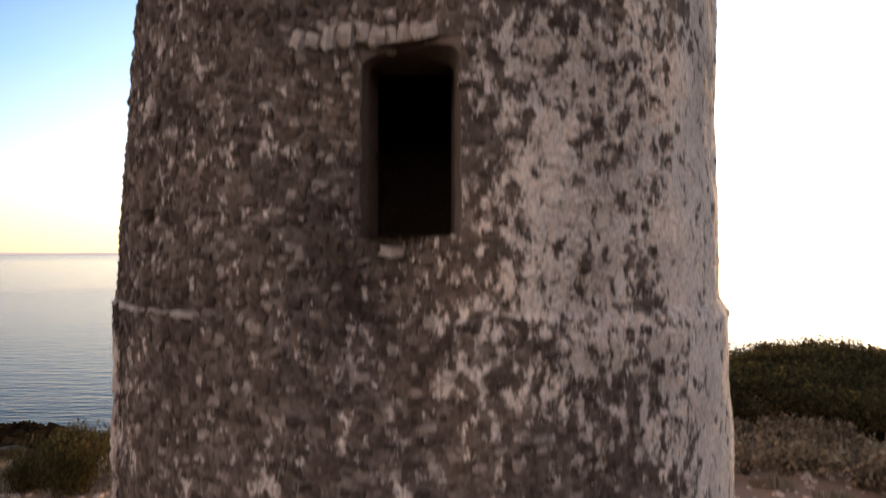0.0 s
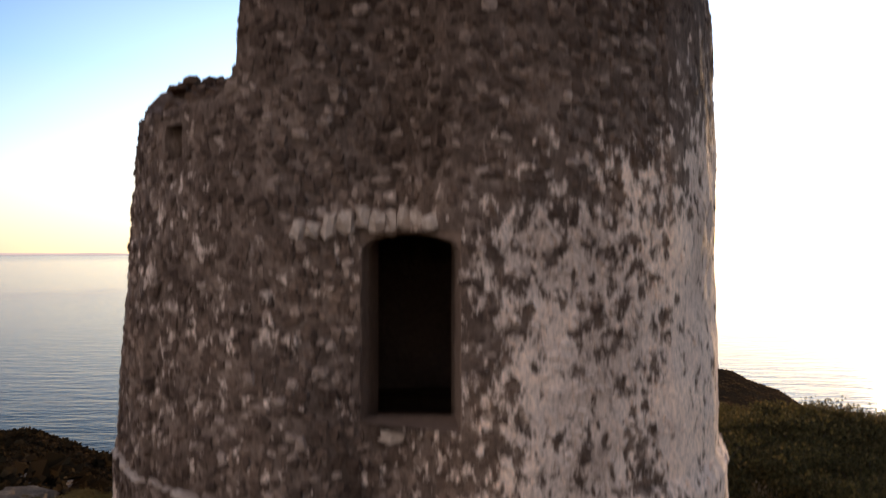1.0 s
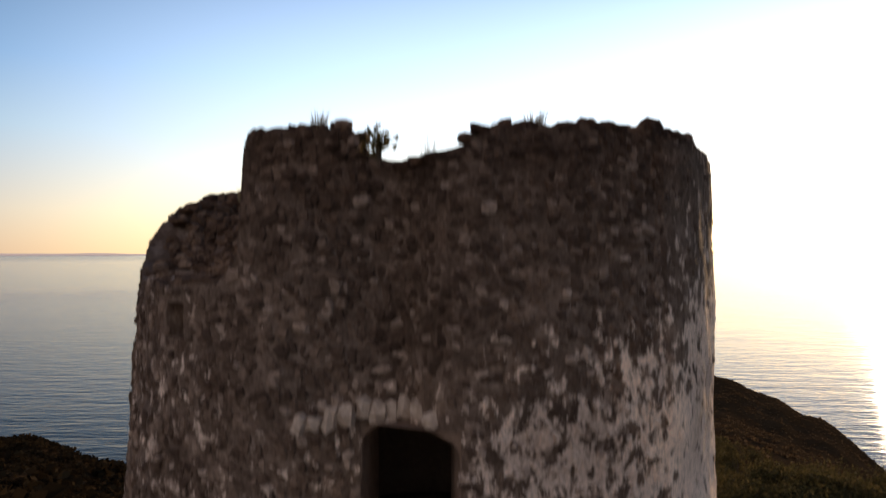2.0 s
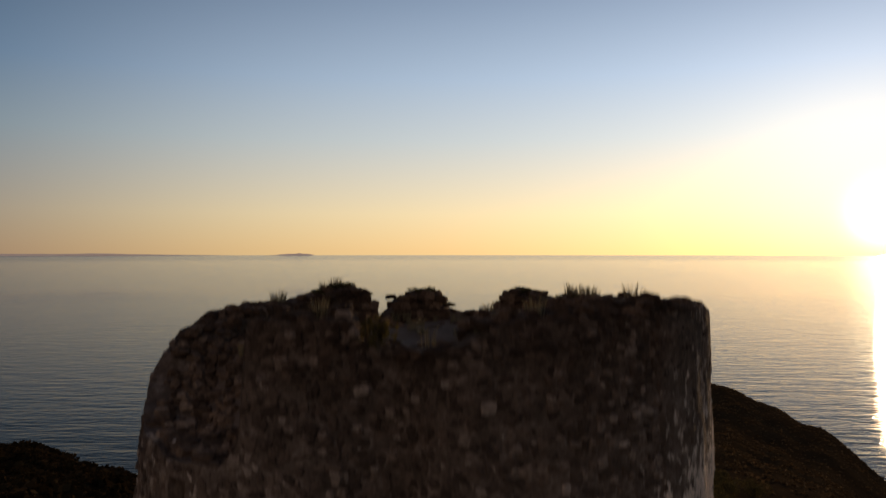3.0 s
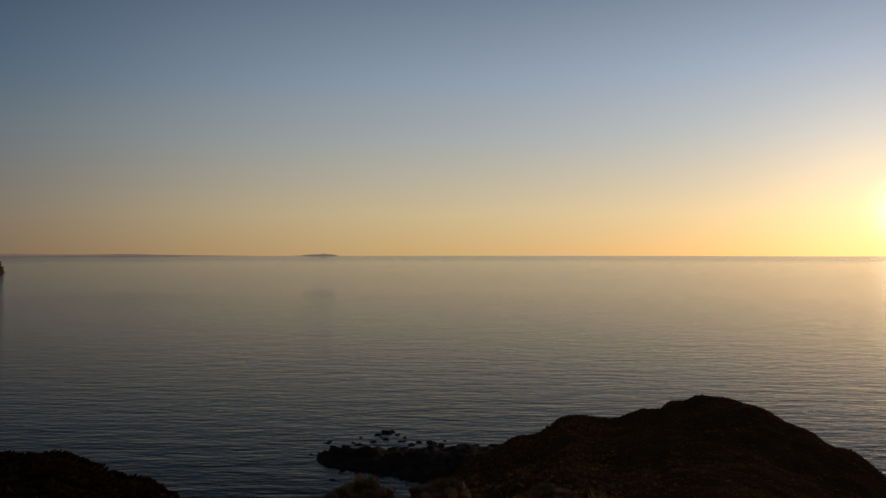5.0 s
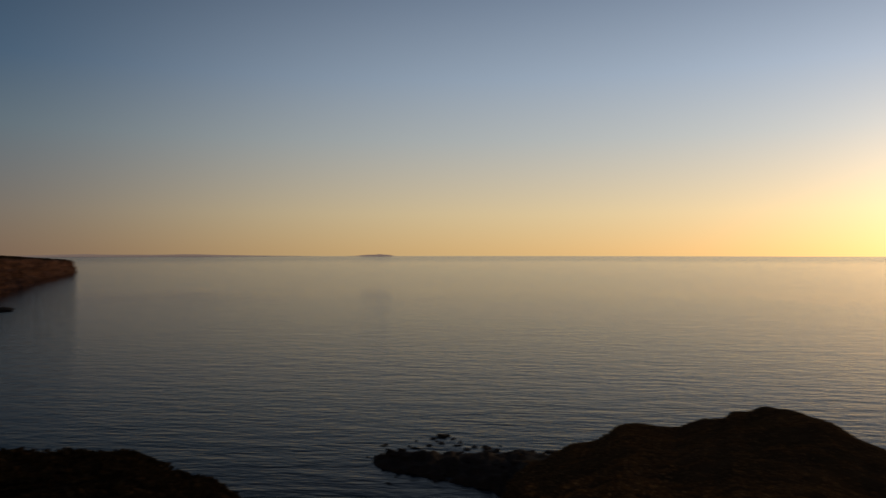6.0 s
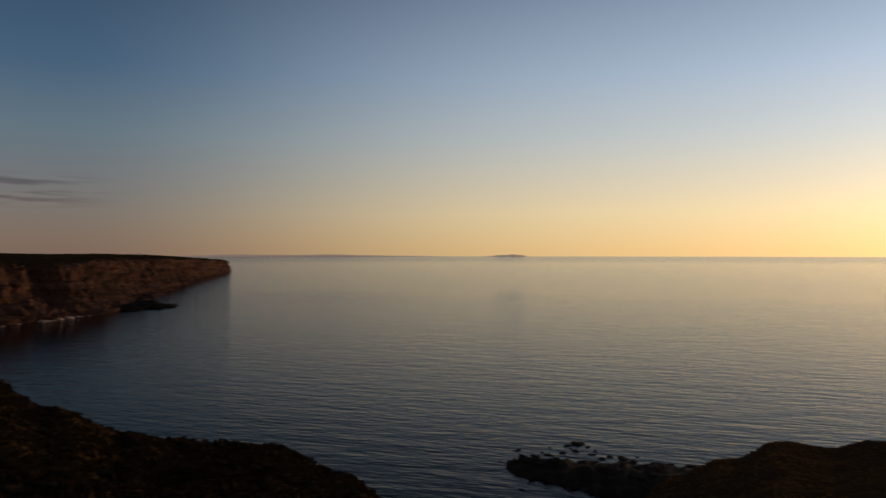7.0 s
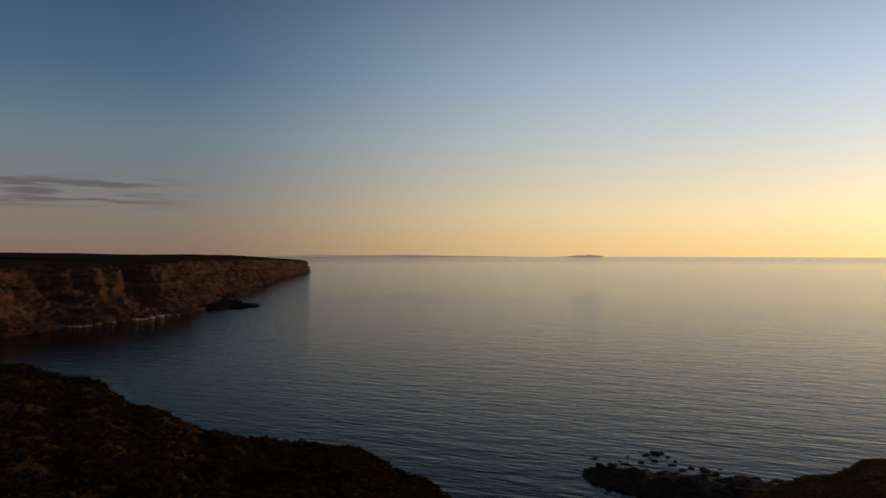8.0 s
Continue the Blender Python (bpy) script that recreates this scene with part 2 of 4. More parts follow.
    bsdf.inputs["Roughness"].default_value = 0.93
    relief(n, l, bsdf, grain.outputs[0], 0.9, 0.03)
    return m


TONES = [(0.0, (0.085, 0.058, 0.042)), (0.35, (0.125, 0.085, 0.061)), (0.6, (0.175, 0.121, 0.087)), (0.8, (0.24, 0.17, 0.124)), (0.9, (0.33, 0.245, 0.185)), (1.0, (0.48, 0.375, 0.295))]
mortar_mat = stone_material("lime_mortar_wall", None, [(0.3, (0.105, 0.074, 0.054)), (0.5, (0.17, 0.122, 0.09)), (0.7, (0.3, 0.225, 0.173))])
stone_mat = stone_material("wall_stone", False, TONES)
# rim stones toned darker than the wall, standing in for deep shade
dark_rim_mat = stone_material("rim_stone", True, [(0.0, (0.08, 0.05, 0.032)), (0.5, (0.155, 0.098, 0.063)), (0.85, (0.24, 0.157, 0.103)), (1.0, (0.34, 0.235, 0.16))])
rubble_mat = stone_material("wall_rubble", True, TONES)
pale_stone_mat = rough_material("pale_stone", [(0.3, (0.3, 0.22, 0.16)), (0.5, (0.5, 0.39, 0.295)), (0.7, (0.68, 0.55, 0.43))], 6, 25, 0.8, 0.03)
soil_mat = rough_material("tower_soil", [(0.3, (0.09, 0.06, 0.042)), (0.5, (0.135, 0.092, 0.066)), (0.7, (0.19, 0.13, 0.095))], 1.2, 16, 0.9, 0.05)
rock_mat = rough_material("shore_rock", [(0.3, (0.01, 0.008, 0.0065)), (0.5, (0.02, 0.0155, 0.0125)), (0.7, (0.042, 0.031, 0.025))], 0.3, 2.5, 0.9, 0.3)
outcrop_mat = rough_material("outcrop_rock", [(0.3, (0.06, 0.042, 0.028)), (0.5, (0.11, 0.08, 0.054)), (0.7, (0.26, 0.2, 0.14))], 0.9, 7, 0.9, 0.1)
pale_rock_mat = rough_material("pale_rock", [(0.3, (0.3, 0.2, 0.145)), (0.6, (0.52, 0.38, 0.29))], 0.1, 0.8, 0.9, 0.5)


def leaf_material(name, stops, rough=0.6, gloss=0.2, through_leaf=0.25):
    m, n, l, bsdf = material(name)
    g = n.new("ShaderNodeNewGeometry")
    r = ramp(n, stops)
    l.new(g.outputs["Random Per Island"], r.inputs[0])
    l.new(r.outputs[0], bsdf.inputs["Base Color"])
    bsdf.inputs["Roughness"].default_value = rough
    bsdf.inputs["Specular IOR Level"].default_value = gloss
    thin = n.new("ShaderNodeBsdfTranslucent")
    l.new(r.outputs[0], thin.inputs[0])
    mix = n.new("ShaderNodeMixShader")
    mix.inputs[0].default_value = through_leaf
    out = n["Material Output"]
    l.new(bsdf.outputs[0], mix.inputs[1])
    l.new(thin.outputs[0], mix.inputs[2])
    l.new(mix.outputs[0], out.inputs[0])
    return m


leaf_mat = leaf_material("evergreen_leaf", [(0.0, (0.042, 0.036, 0.013)), (0.6, (0.08, 0.064, 0.022)), (1.0, (0.14, 0.1, 0.038))], 0.85, 0.05, 0.42)
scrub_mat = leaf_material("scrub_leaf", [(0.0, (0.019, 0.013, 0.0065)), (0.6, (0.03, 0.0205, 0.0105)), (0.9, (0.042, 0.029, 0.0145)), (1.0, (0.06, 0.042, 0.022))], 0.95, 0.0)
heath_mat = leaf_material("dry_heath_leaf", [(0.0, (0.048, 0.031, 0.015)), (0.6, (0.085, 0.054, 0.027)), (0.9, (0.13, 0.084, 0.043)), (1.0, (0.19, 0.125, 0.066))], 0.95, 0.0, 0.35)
grass_mat = leaf_material("half_dry_grass", [(0.0, (0.10, 0.08, 0.04)), (1.0, (0.24, 0.18, 0.095))])
dry_mat = leaf_material("dry_grass", [(0.0, (0.22, 0.17, 0.10)), (1.0, (0.42, 0.34, 0.22))])
twig_mat = rough_material("twig", [(0.3, (0.06, 0.045, 0.03)), (0.7, (0.13, 0.1, 0.07))], 8, 60, 0.5, 0.01)
dry_leaf_mat = leaf_material("dry_leaf", [(0.0, (0.2, 0.14, 0.075)), (0.6, (0.32, 0.23, 0.13)), (1.0, (0.44, 0.33, 0.2))], 0.8, 0.1, 0.4)


# ---- mesh helpers ----
def mesh_from(name, verts, faces, mat, smooth=False):
    me = bpy.data.meshes.new(name)
    me.from_pydata([tuple(v) for v in verts], [], faces)
    me.materials.append(mat)
    if smooth:
        me.polygons.foreach_set("use_smooth", [True] * len(me.polygons))
    me.update()
    return me


def lerp_table(x, table):
    """table: rows of (x, a, b, ...) -> the row's values at x, smoothly between rows."""
    if x <= table[0][0]:
        return table[0][1:]
    for p, q in zip(table, table[1:]):
        if x <= q[0]:
            f = (x - p[0]) / (q[0] - p[0])
            f = f * f * (3 - 2 * f)
            return tuple(u + (v - u) * f for u, v in zip(p[1:], q[1:]))
    return table[-1][1:]


# ---- land and sea ----
SEA = -67.0
EYE_X, EYE_Y = 0.28, -11.1
# degrees right of +y: ridge distance, ridge height, shore distance
LAND = [
    (-180, 300, 2, 900), (-110, 260, 4, 700), (-75, 255, -3, 420), (-54.6, 250, -13.5, 330), (-50, 250, -21.5, 322), (-45, 250, -31.5, 310),
    (-41, 265, -45, 305), (-37, 278, -52.5, 300), (-30.5, 246, -47, 285), (-25, 237, -54, 262), (-20, 222, -60, 240),
    (-12, 190, -60, 214), (-3, 200, -60, 222), (1, 270, -63, 294), (5, 280, -57, 305), (8.4, 265, -46, 300),
    (11.4, 260, -45.5, 300), (14.3, 250, -38.5, 300), (16.1, 230, -31, 300), (19.3, 200, -24, 290), (21.2, 185, -22, 275),
    (24.8, 175, -24.5, 250), (27, 170, -27, 240), (33, 160, -36, 215), (45, 160, -45, 205), (80, 180, -40, 300), (120, 260, 2, 700), (180, 300, 2, 900),
]


# the level ground round the tower: degrees, reach
PLATEAU = [(-180, 60), (-90, 30), (-50, 15), (-15, 15), (8, 24), (40, 25), (90, 40), (180, 60)]


def fbm(x, y, s, octaves=5):
    return noise.fractal(Vector((x * s, y * s, 3.7)), 0.9, 2.1, octaves)


def land_height(x, y):
    dx, dy = x - EYE_X, y - EYE_Y
    r, az = math.hypot(dx, dy), math.degrees(math.atan2(dx, dy))
    ridge, top, shore = lerp_table(az, LAND)
    near = lerp_table(az, PLATEAU)[0]
    rough = fbm(x, y, 0.02) * 3.0 + fbm(x, y, 0.11) * (0.9 - 0.45 * min(1.0, max(0.0, (az - 2) / 12)))
    if az < -12:
        rough += fbm(x, y, 0.055, 3) * 1.5
    if r < near:
        z = 0.0
    elif r < ridge:
        f = (r - near) / (ridge - near)
        z = top * (f ** 1.1 if top < 0 else f) - 5.0 * math.sin(math.pi * f)
    elif r < shore + 60:
        f = (r - ridge) / (shore - ridge)
        z = top + (SEA - top) * f ** 1.5 if f < 1 else SEA - (r - shore) * 0.25
    else:
        z = SEA - 15
    fade = min(1.0, max(0.0, (r - 22) / 70))
    # the low rocky spit that closes the cove
    if not (-20 < az < 14 and 235 < r < 330):
        return max(z + rough * fade * (0.5 if z < SEA + 3 else 1.0) + fbm(x, y, 0.25, 3) * 0.12, SEA - 15)
    ax, ay = EYE_X + 270 * math.sin(radians(0.5)), EYE_Y + 270 * math.cos(radians(0.5))
    bx, by = EYE_X + 285 * math.sin(radians(-10.6)), EYE_Y + 285 * math.cos(radians(-10.6))
    ux, uy = bx - ax, by - ay
    k = min(1.0, max(0.0, ((x - ax) * ux + (y - ay) * uy) / (ux * ux + uy * uy)))
    d = math.hypot(x - ax - k * ux, y - ay - k * uy)
    spit = SEA + (3.9 - 1.7 * k) - (d / (24 - 13 * k)) ** 2 * 3.2 + fbm(x, y, 0.1) * 1.6 + fbm(x, y, 0.3) * 1.7
    z += rough * fade * (0.5 if z < SEA + 3 else 1.0)
    z += fbm(x, y, 0.25) * 0.12
    return max(z, spit, SEA - 15)


def build_ground():
    # finely divided where the slopes and the spit are looked down on, coarse behind
    rings, r = [0.0], 3.0
    while r < 950:
        rings.append(r)
        r += max(1.0, r * (0.008 if 40 < r < 335 else 0.03))
    turns = [-66 + 0.25 * i for i in range(452)] + [47 + 2.5 * i for i in range(99)]
    seg, verts, faces = len(turns), [], []
    for r in rings:
        for d in turns:
            x, y = EYE_X + r * math.sin(radians(d)), EYE_Y + r * math.cos(radians(d))
            verts.append((x, y, land_height(x, y)))
    for j in range(len(rings) - 1):
        for i in range(seg):
            k = (i + 1) % seg
            faces.append((j * seg + i, j * seg + k, (j + 1) * seg + k, (j + 1) * seg + i))
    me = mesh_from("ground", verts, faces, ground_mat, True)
    me.materials.append(rock_mat)
    heights = np.array(verts)[:, 2]
    low = heights[np.array(faces)[:, 0]] < SEA + 5.0
    me.polygons.foreach_set("material_index", low.astype(np.int32))
    return tagged(new("ground", me), "dry scrub-covered headland falling to the sea", "ground", kind="structure")


def build_sea():
    # flat near the coast; the far water lifts slightly so that its edge stands at the true horizon
    rings = [0, 100, 200, 350] + [500 + 80 * i for i in range(56)]
    seg = 180
    verts, faces = [], []
    for r in rings:
        d = r - 1450
        lift = 54.0 * (math.hypot(d, 350) + d - 41) / 6880
        for i in range(seg):
            a = 2 * math.pi * i / seg
            verts.append((r * math.sin(a), r * math.cos(a), SEA + lift))
    for j in range(len(rings) - 1):
        for i in range(seg):
            k = (i + 1) % seg
            faces.append((j * seg + i, (j + 1) * seg + i, (j + 1) * seg + k, j * seg + k) if j else (i, seg + i, seg + k))
    return tagged(new("water", mesh_from("water", verts, faces, sea_mat, True)), "calm rippled sea reflecting the sunset sky", "sea", kind="structure")


build_ground()
build_sea()

# far cliff: degrees right of +y, shore distance, height of the cliff edge
CLIFF = [(-140, 1150, 20), (-100, 900, 14), (-75, 800, 8), (-62, 810, 5), (-54.6, 850, 4), (-50.5, 930, 4), (-46, 1000, 3), (-43, 1060, 5), (-40.6, 1140, 6), (-39.2, 1300, 7),
         (-38, 1520, 5), (-36.6, 1800, 2), (-35.2, 2150, -2), (-33.6, 2480, -7), (-32.9, 2600, -14), (-33.6, 2760, -12), (-38, 2950, 0)]


def build_cliff():
    line = []
    for p, q in zip(CLIFF, CLIFF[1:]):
        for k in range(14):
            f = k / 14
            az, r, top = (u + (v - u) * f for u, v in zip(p, q))
            line.append((EYE_X + r * math.sin(radians(az)), EYE_Y + r * math.cos(radians(az)), top))
    line = np.array(line)
    for _ in range(6):
        line[1:-1] = (line[:-2] + 2 * line[1:-1] + line[2:]) / 4
    step = np.r_[0, np.cumsum(np.hypot(np.diff(line[:, 0]), np.diff(line[:, 1])))]
    s = np.arange(0, step[-1], 6.5)
    line = np.stack([np.interp(s, step, line[:, i]) for i in range(3)], 1)
    tangent = np.gradient(line[:, :2], axis=0)
    tangent /= np.linalg.norm(tangent, axis=1)[:, None]
    # profile: way inland, share of the height
    rows = [(-8, -0.02), (4, 0.05), (14, 0.09), (24, 0.16), (32, 0.24), (40, 0.32), (46, 0.4), (50, 0.5), (52, 0.6), (58, 0.66), (60, 0.76), (62, 0.86), (64, 0.93), (72, 0.97), (84, 1.0),
            (130, 1.02), (220, 1.04), (340, 1.1), (480, 1.17), (640, 1.2)]
    dense = [rows[0]]
    for p, q in zip(rows, rows[1:]):
        dense += [((p[0] + q[0]) / 2, (p[1] + q[1]) / 2), q] if q[1] <= 1.0 else [q]
    edge = sum(1 for p in dense if p[1] <= 0.98) - 1
    rows = dense
    verts, faces = [], []
    for (x, y, top), (tx, ty) in zip(line, tangent):
        near_tip = min(1.0, max(0.35, (2700 - math.hypot(x, y)) / 1200))
        for back, up in rows:
            b = back * near_tip
            gully = 34 * fbm(x, y, 0.011, 4) + 12 * fbm(x + back * 2, y, 0.035, 4) + 4 * fbm(x, y + back * 3, 0.12, 3)
            b += gully * (0.25 if up < 0.04 else 1.0) * near_tip * (1 if back < 130 else 0)
            px, py = x - ty * b, y + tx * b
            z = SEA + (top - SEA) * up
            if 0.02 < up < 1.01:
                z += 5.0 * fbm(px, py, 0.03, 4) + 2.2 * fbm(px, py, 0.11, 3) + 2.5 * noise.noise(Vector((px * 0.004, up * 22, py * 0.004)))
            elif up > 1.01:
                z += 3.0 * fbm(px, py, 0.01, 4)
            verts.append((px, py, z))
    k = len(rows)
    for i in range(len(line) - 1):
        for j in range(k - 1):
            faces.append((i * k + j, (i + 1) * k + j, (i + 1) * k + j + 1, i * k + j + 1))
    me = mesh_from("cliff", verts, faces, cliff_mat)
    me.materials.append(ground_mat)
    me.polygons.foreach_set("material_index", [1 if i % (k - 1) >= edge else 0 for i in range(len(me.polygons))])
    return tagged(new("cliff", me), "long reddish layered sea cliff with a flat scrubby top", "cliff", kind="structure")


build_cliff()


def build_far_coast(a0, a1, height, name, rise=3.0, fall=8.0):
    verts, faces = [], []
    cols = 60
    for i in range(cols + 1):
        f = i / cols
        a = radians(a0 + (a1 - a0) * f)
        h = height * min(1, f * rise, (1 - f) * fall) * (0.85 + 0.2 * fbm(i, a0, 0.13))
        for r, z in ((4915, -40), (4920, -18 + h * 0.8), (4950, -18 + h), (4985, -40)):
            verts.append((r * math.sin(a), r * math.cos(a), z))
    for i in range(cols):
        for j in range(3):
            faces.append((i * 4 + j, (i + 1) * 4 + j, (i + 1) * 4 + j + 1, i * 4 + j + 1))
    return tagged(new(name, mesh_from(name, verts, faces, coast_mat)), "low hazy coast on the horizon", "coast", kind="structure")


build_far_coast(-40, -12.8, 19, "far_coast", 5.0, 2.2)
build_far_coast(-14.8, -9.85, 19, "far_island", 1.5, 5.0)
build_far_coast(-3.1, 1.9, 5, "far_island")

# ---- the tower ----
TOWER_R = [(-2.0, 4.42), (1.0, 4.38), (3.1, 4.34), (3.2, 4.30), (3.26, 4.22), (6.0, 4.15), (9.3, 4.04)]
DOOR_A, DOOR_W, DOOR_Z0, DOOR_Z1 = -0.0245, 0.97, 4.06, 6.01     # angle from the front (right positive), width, sill, crown
# rim height by angle (degrees, 0 at the front, positive to the right)
RIM = [(-180, 8.95), (-177, 9.02), (-170, 8.85), (-166, 8.6), (-164.5, 8.42), (-162.5, 8.45), (-161, 8.85), (-152, 9.11), (-145, 9.04), (-138, 8.93), (-133, 8.82), (-130, 8.82),
       (-110, 8.78), (-100, 8.58), (-90, 8.26), (-80, 7.86), (-74, 7.68), (-68, 7.52), (-45, 7.4), (-33, 7.47), (-30, 7.6), (-28.0, 7.8), (-27.3, 8.95), (-26, 9.16), (-22, 9.17), (-19.5, 9.08), (-17, 9.15), (-13, 9.23), (-11.5, 9.22), (-10.2, 9.1), (-9.5, 8.86), (-6, 8.8),
       (3, 8.79), (4, 8.86), (7, 8.9), (10, 9.0), (14, 9.1), (20, 9.14), (30, 9.16), (40, 9.23), (50, 9.21), (60, 9.12), (68, 9.04), (95, 8.96), (110, 8.96), (118, 8.98), (125, 8.95), (140, 8.9), (149.5, 9.05), (155, 8.9), (159, 8.56), (173, 8.58), (176, 8.78), (180, 8.95)]
INNER, FLOOR_Z = 3.25, 8.42


def hollow(z, a):
    """How far the facing has fallen away round the door and up to the gap above it."""
    side = 0.24 if a < -0.05 else 0.105
    return 0.62 * math.exp(-((a + 0.05) / side) ** 2) * min(1, max(0, (z - 1.6) / 1.4)) * (1 - 0.3 * min(1, max(0, (z - 7) / 1.5)))


HOLE_A, HOLE_Z = (-0.775, -0.695), (6.86, 7.24)      # a small recess left by a fallen block


def in_hole(z, a, rim=0.0):
    return HOLE_A[0] - rim < a < HOLE_A[1] + rim and HOLE_Z[0] - rim * 4 < z < HOLE_Z[1] + rim * 4


def tower_radius(z, a):
    lump = 0.05 * noise.noise(Vector((4 * math.sin(a), 4 * math.cos(a), z * 0.9))) + 0.03 * noise.noise(Vector((12 * math.sin(a), 12 * math.cos(a), z * 2.6)))
    lump += 0.07 if a < -0.8 and 3.2 < z < 5.93 else 0.0      # an older, thicker skin of the wall ends here in a step
    lump += 0.1 * math.exp(-((a + 1.6) / 0.35) ** 2) * (z > 5.93)
    lump += 0.03 if a > 0.72 else 0.0
    lump -= 0.22 if in_hole(z, a) else 0.0
    lean = 0.09 * math.sin(a) * min(1, max(0, (z - 5) / 3.5))
    return lerp_table(z, TOWER_R)[0] - hollow(z, a) + lump + lean


def rim_height(a):
    d = math.degrees(a)
    return lerp_table((d + 180) % 360 - 180, RIM)[0] + 0.06 * noise.noise(Vector((9 * math.sin(a), 9 * math.cos(a), 0.3)))


def on_tower(a, z, proud=0.0):
    r = tower_radius(z, a) + proud
    return Vector((r * math.sin(a), -r * math.cos(a), z))


def polar(r, a, z):
    return Vector((r * math.sin(a), -r * math.cos(a), z))


def part(name, data, parent, label="", kind=""):
    ob = new(name, data)
    ob.parent = parent
    if label:
        ob["label"] = label
    if kind:
        ob["kind"] = kind
    return ob


DOOR_HALF = DOOR_W / 2 / (tower_radius(5, DOOR_A))
A0, A1 = DOOR_A - DOOR_HALF, DOOR_A + DOOR_HALF


def build_core():
    """The thick wall: outer face, top, inner parapet face, and the door opening through to the room."""
    angles = sorted([-math.pi + 2 * math.pi * i / 420 for i in range(420)] + [A0, A1, HOLE_A[0] - 0.003, HOLE_A[0] + 0.003, HOLE_A[1] - 0.003, HOLE_A[1] + 0.003])
    angles = [a for a in angles if a in (A0, A1) or min(abs(a - A0), abs(a - A1)) > 0.004]
    zs = sorted([-1.5 + 0.2 * i for i in range(54)] + [DOOR_Z0, DOOR_Z1 + 0.02, HOLE_Z[0] - 0.01, HOLE_Z[0] + 0.01, HOLE_Z[1] - 0.01, HOLE_Z[1] + 0.01])
    verts, faces = [], []
    for a in angles:
        rim = rim_height(a)
        for z in zs:
            verts.append(on_tower(a, min(z, rim)))
        verts.append(polar(INNER + 0.1, a, rim - 0.08))
        verts.append(polar(INNER, a, min(FLOOR_Z, rim) - 0.35))
    k, na = len(zs) + 2, len(angles)
    ia, ib = angles.index(A0), angles.index(A1)
    ja, jb = zs.index(DOOR_Z0), zs.index(DOOR_Z1 + 0.02)
    for i in range(na):
        q = (i + 1) % na
        for j in range(k - 1):
            if ia <= i < ib and ja <= j < jb:
                continue
            faces.append((i * k + j, q * k + j, q * k + j + 1, i * k + j + 1))
    return mesh_from("core", verts, faces, mortar_mat)


def build_room():
    """Reveal of the opening and the vaulted room behind it."""
    verts, faces = [], []

    def quad(*p):
        n0 = len(verts)
        verts.extend(p)
        faces.append(tuple(range(n0, n0 + len(p))))

    rr = 2.5
    zt = DOOR_Z1 + 0.02
    drop = DOOR_Z0 - 0.7      # the floor inside lies lower than the sill
    ri = tower_radius(DOOR_Z0, DOOR_A) - 0.22
    for a in (A0, A1):
        side = 1 if a == A1 else -1
        zs = [drop] + [DOOR_Z0 + (zt - DOOR_Z0) * i / 10 for i in range(11)]
        for z, z2 in zip(zs, zs[1:]):
            quad(on_tower(a, z), polar(rr, a + side * 0.04, z), polar(rr, a + side * 0.04, z2), on_tower(a, z2))
    quad(on_tower(A0, DOOR_Z0), on_tower(A1, DOOR_Z0), polar(ri, A1 + 0.02, DOOR_Z0), polar(ri, A0 - 0.02, DOOR_Z0))
    quad(polar(ri, A0 - 0.02, DOOR_Z0), polar(ri, A1 + 0.02, DOOR_Z0), polar(ri - 0.1, A1 + 0.03, drop), polar(ri - 0.1, A0 - 0.03, drop))
    quad(polar(ri - 0.1, A0 - 0.03, drop), polar(ri - 0.1, A1 + 0.03, drop), polar(rr, A1 + 0.04, drop), polar(rr, A0 - 0.04, drop))
    quad(on_tower(A0, zt), on_tower(A1, zt), polar(rr, A1 + 0.04, zt), polar(rr, A0 - 0.04, zt))
    b0, b1 = A0 - 0.04, A1 + 0.04
    seg = 48
    span = 2 * math.pi - (b1 - b0)
    ring = [b1 + span * i / seg for i in range(seg + 1)]
    for p, q in zip(ring, ring[1:]):
        for z, z2 in ((drop - 0.1, zt), (zt, 6.8)):
            quad(polar(rr, p, z), polar(rr, q, z), polar(rr, q, z2), polar(rr, p, z2))
        quad(polar(rr, p, 6.8), polar(rr, q, 6.8), polar(1.2, q, 7.6), polar(1.2, p, 7.6))
        quad(polar(1.2, p, 7.6), polar(1.2, q, 7.6), Vector((0, 0, 7.75)))
        quad(polar(rr, p, drop - 0.1), polar(rr, q, drop - 0.1), Vector((0, 0, drop - 0.05)))
    for lo, hi in ((drop - 0.1, drop), (zt, 6.8)):
        quad(polar(rr, b0, lo), polar(rr, b1, lo), polar(rr, b1, hi), polar(rr, b0, hi))
    quad(polar(rr, b0, 6.8), polar(rr, b1, 6.8), Vector((0, 0, 7.7)))
    quad(polar(rr, b0, drop - 0.1), polar(rr, b1, drop - 0.1), Vector((0, 0, drop - 0.05)))
    return mesh_from("room", verts, faces, dark_mat)


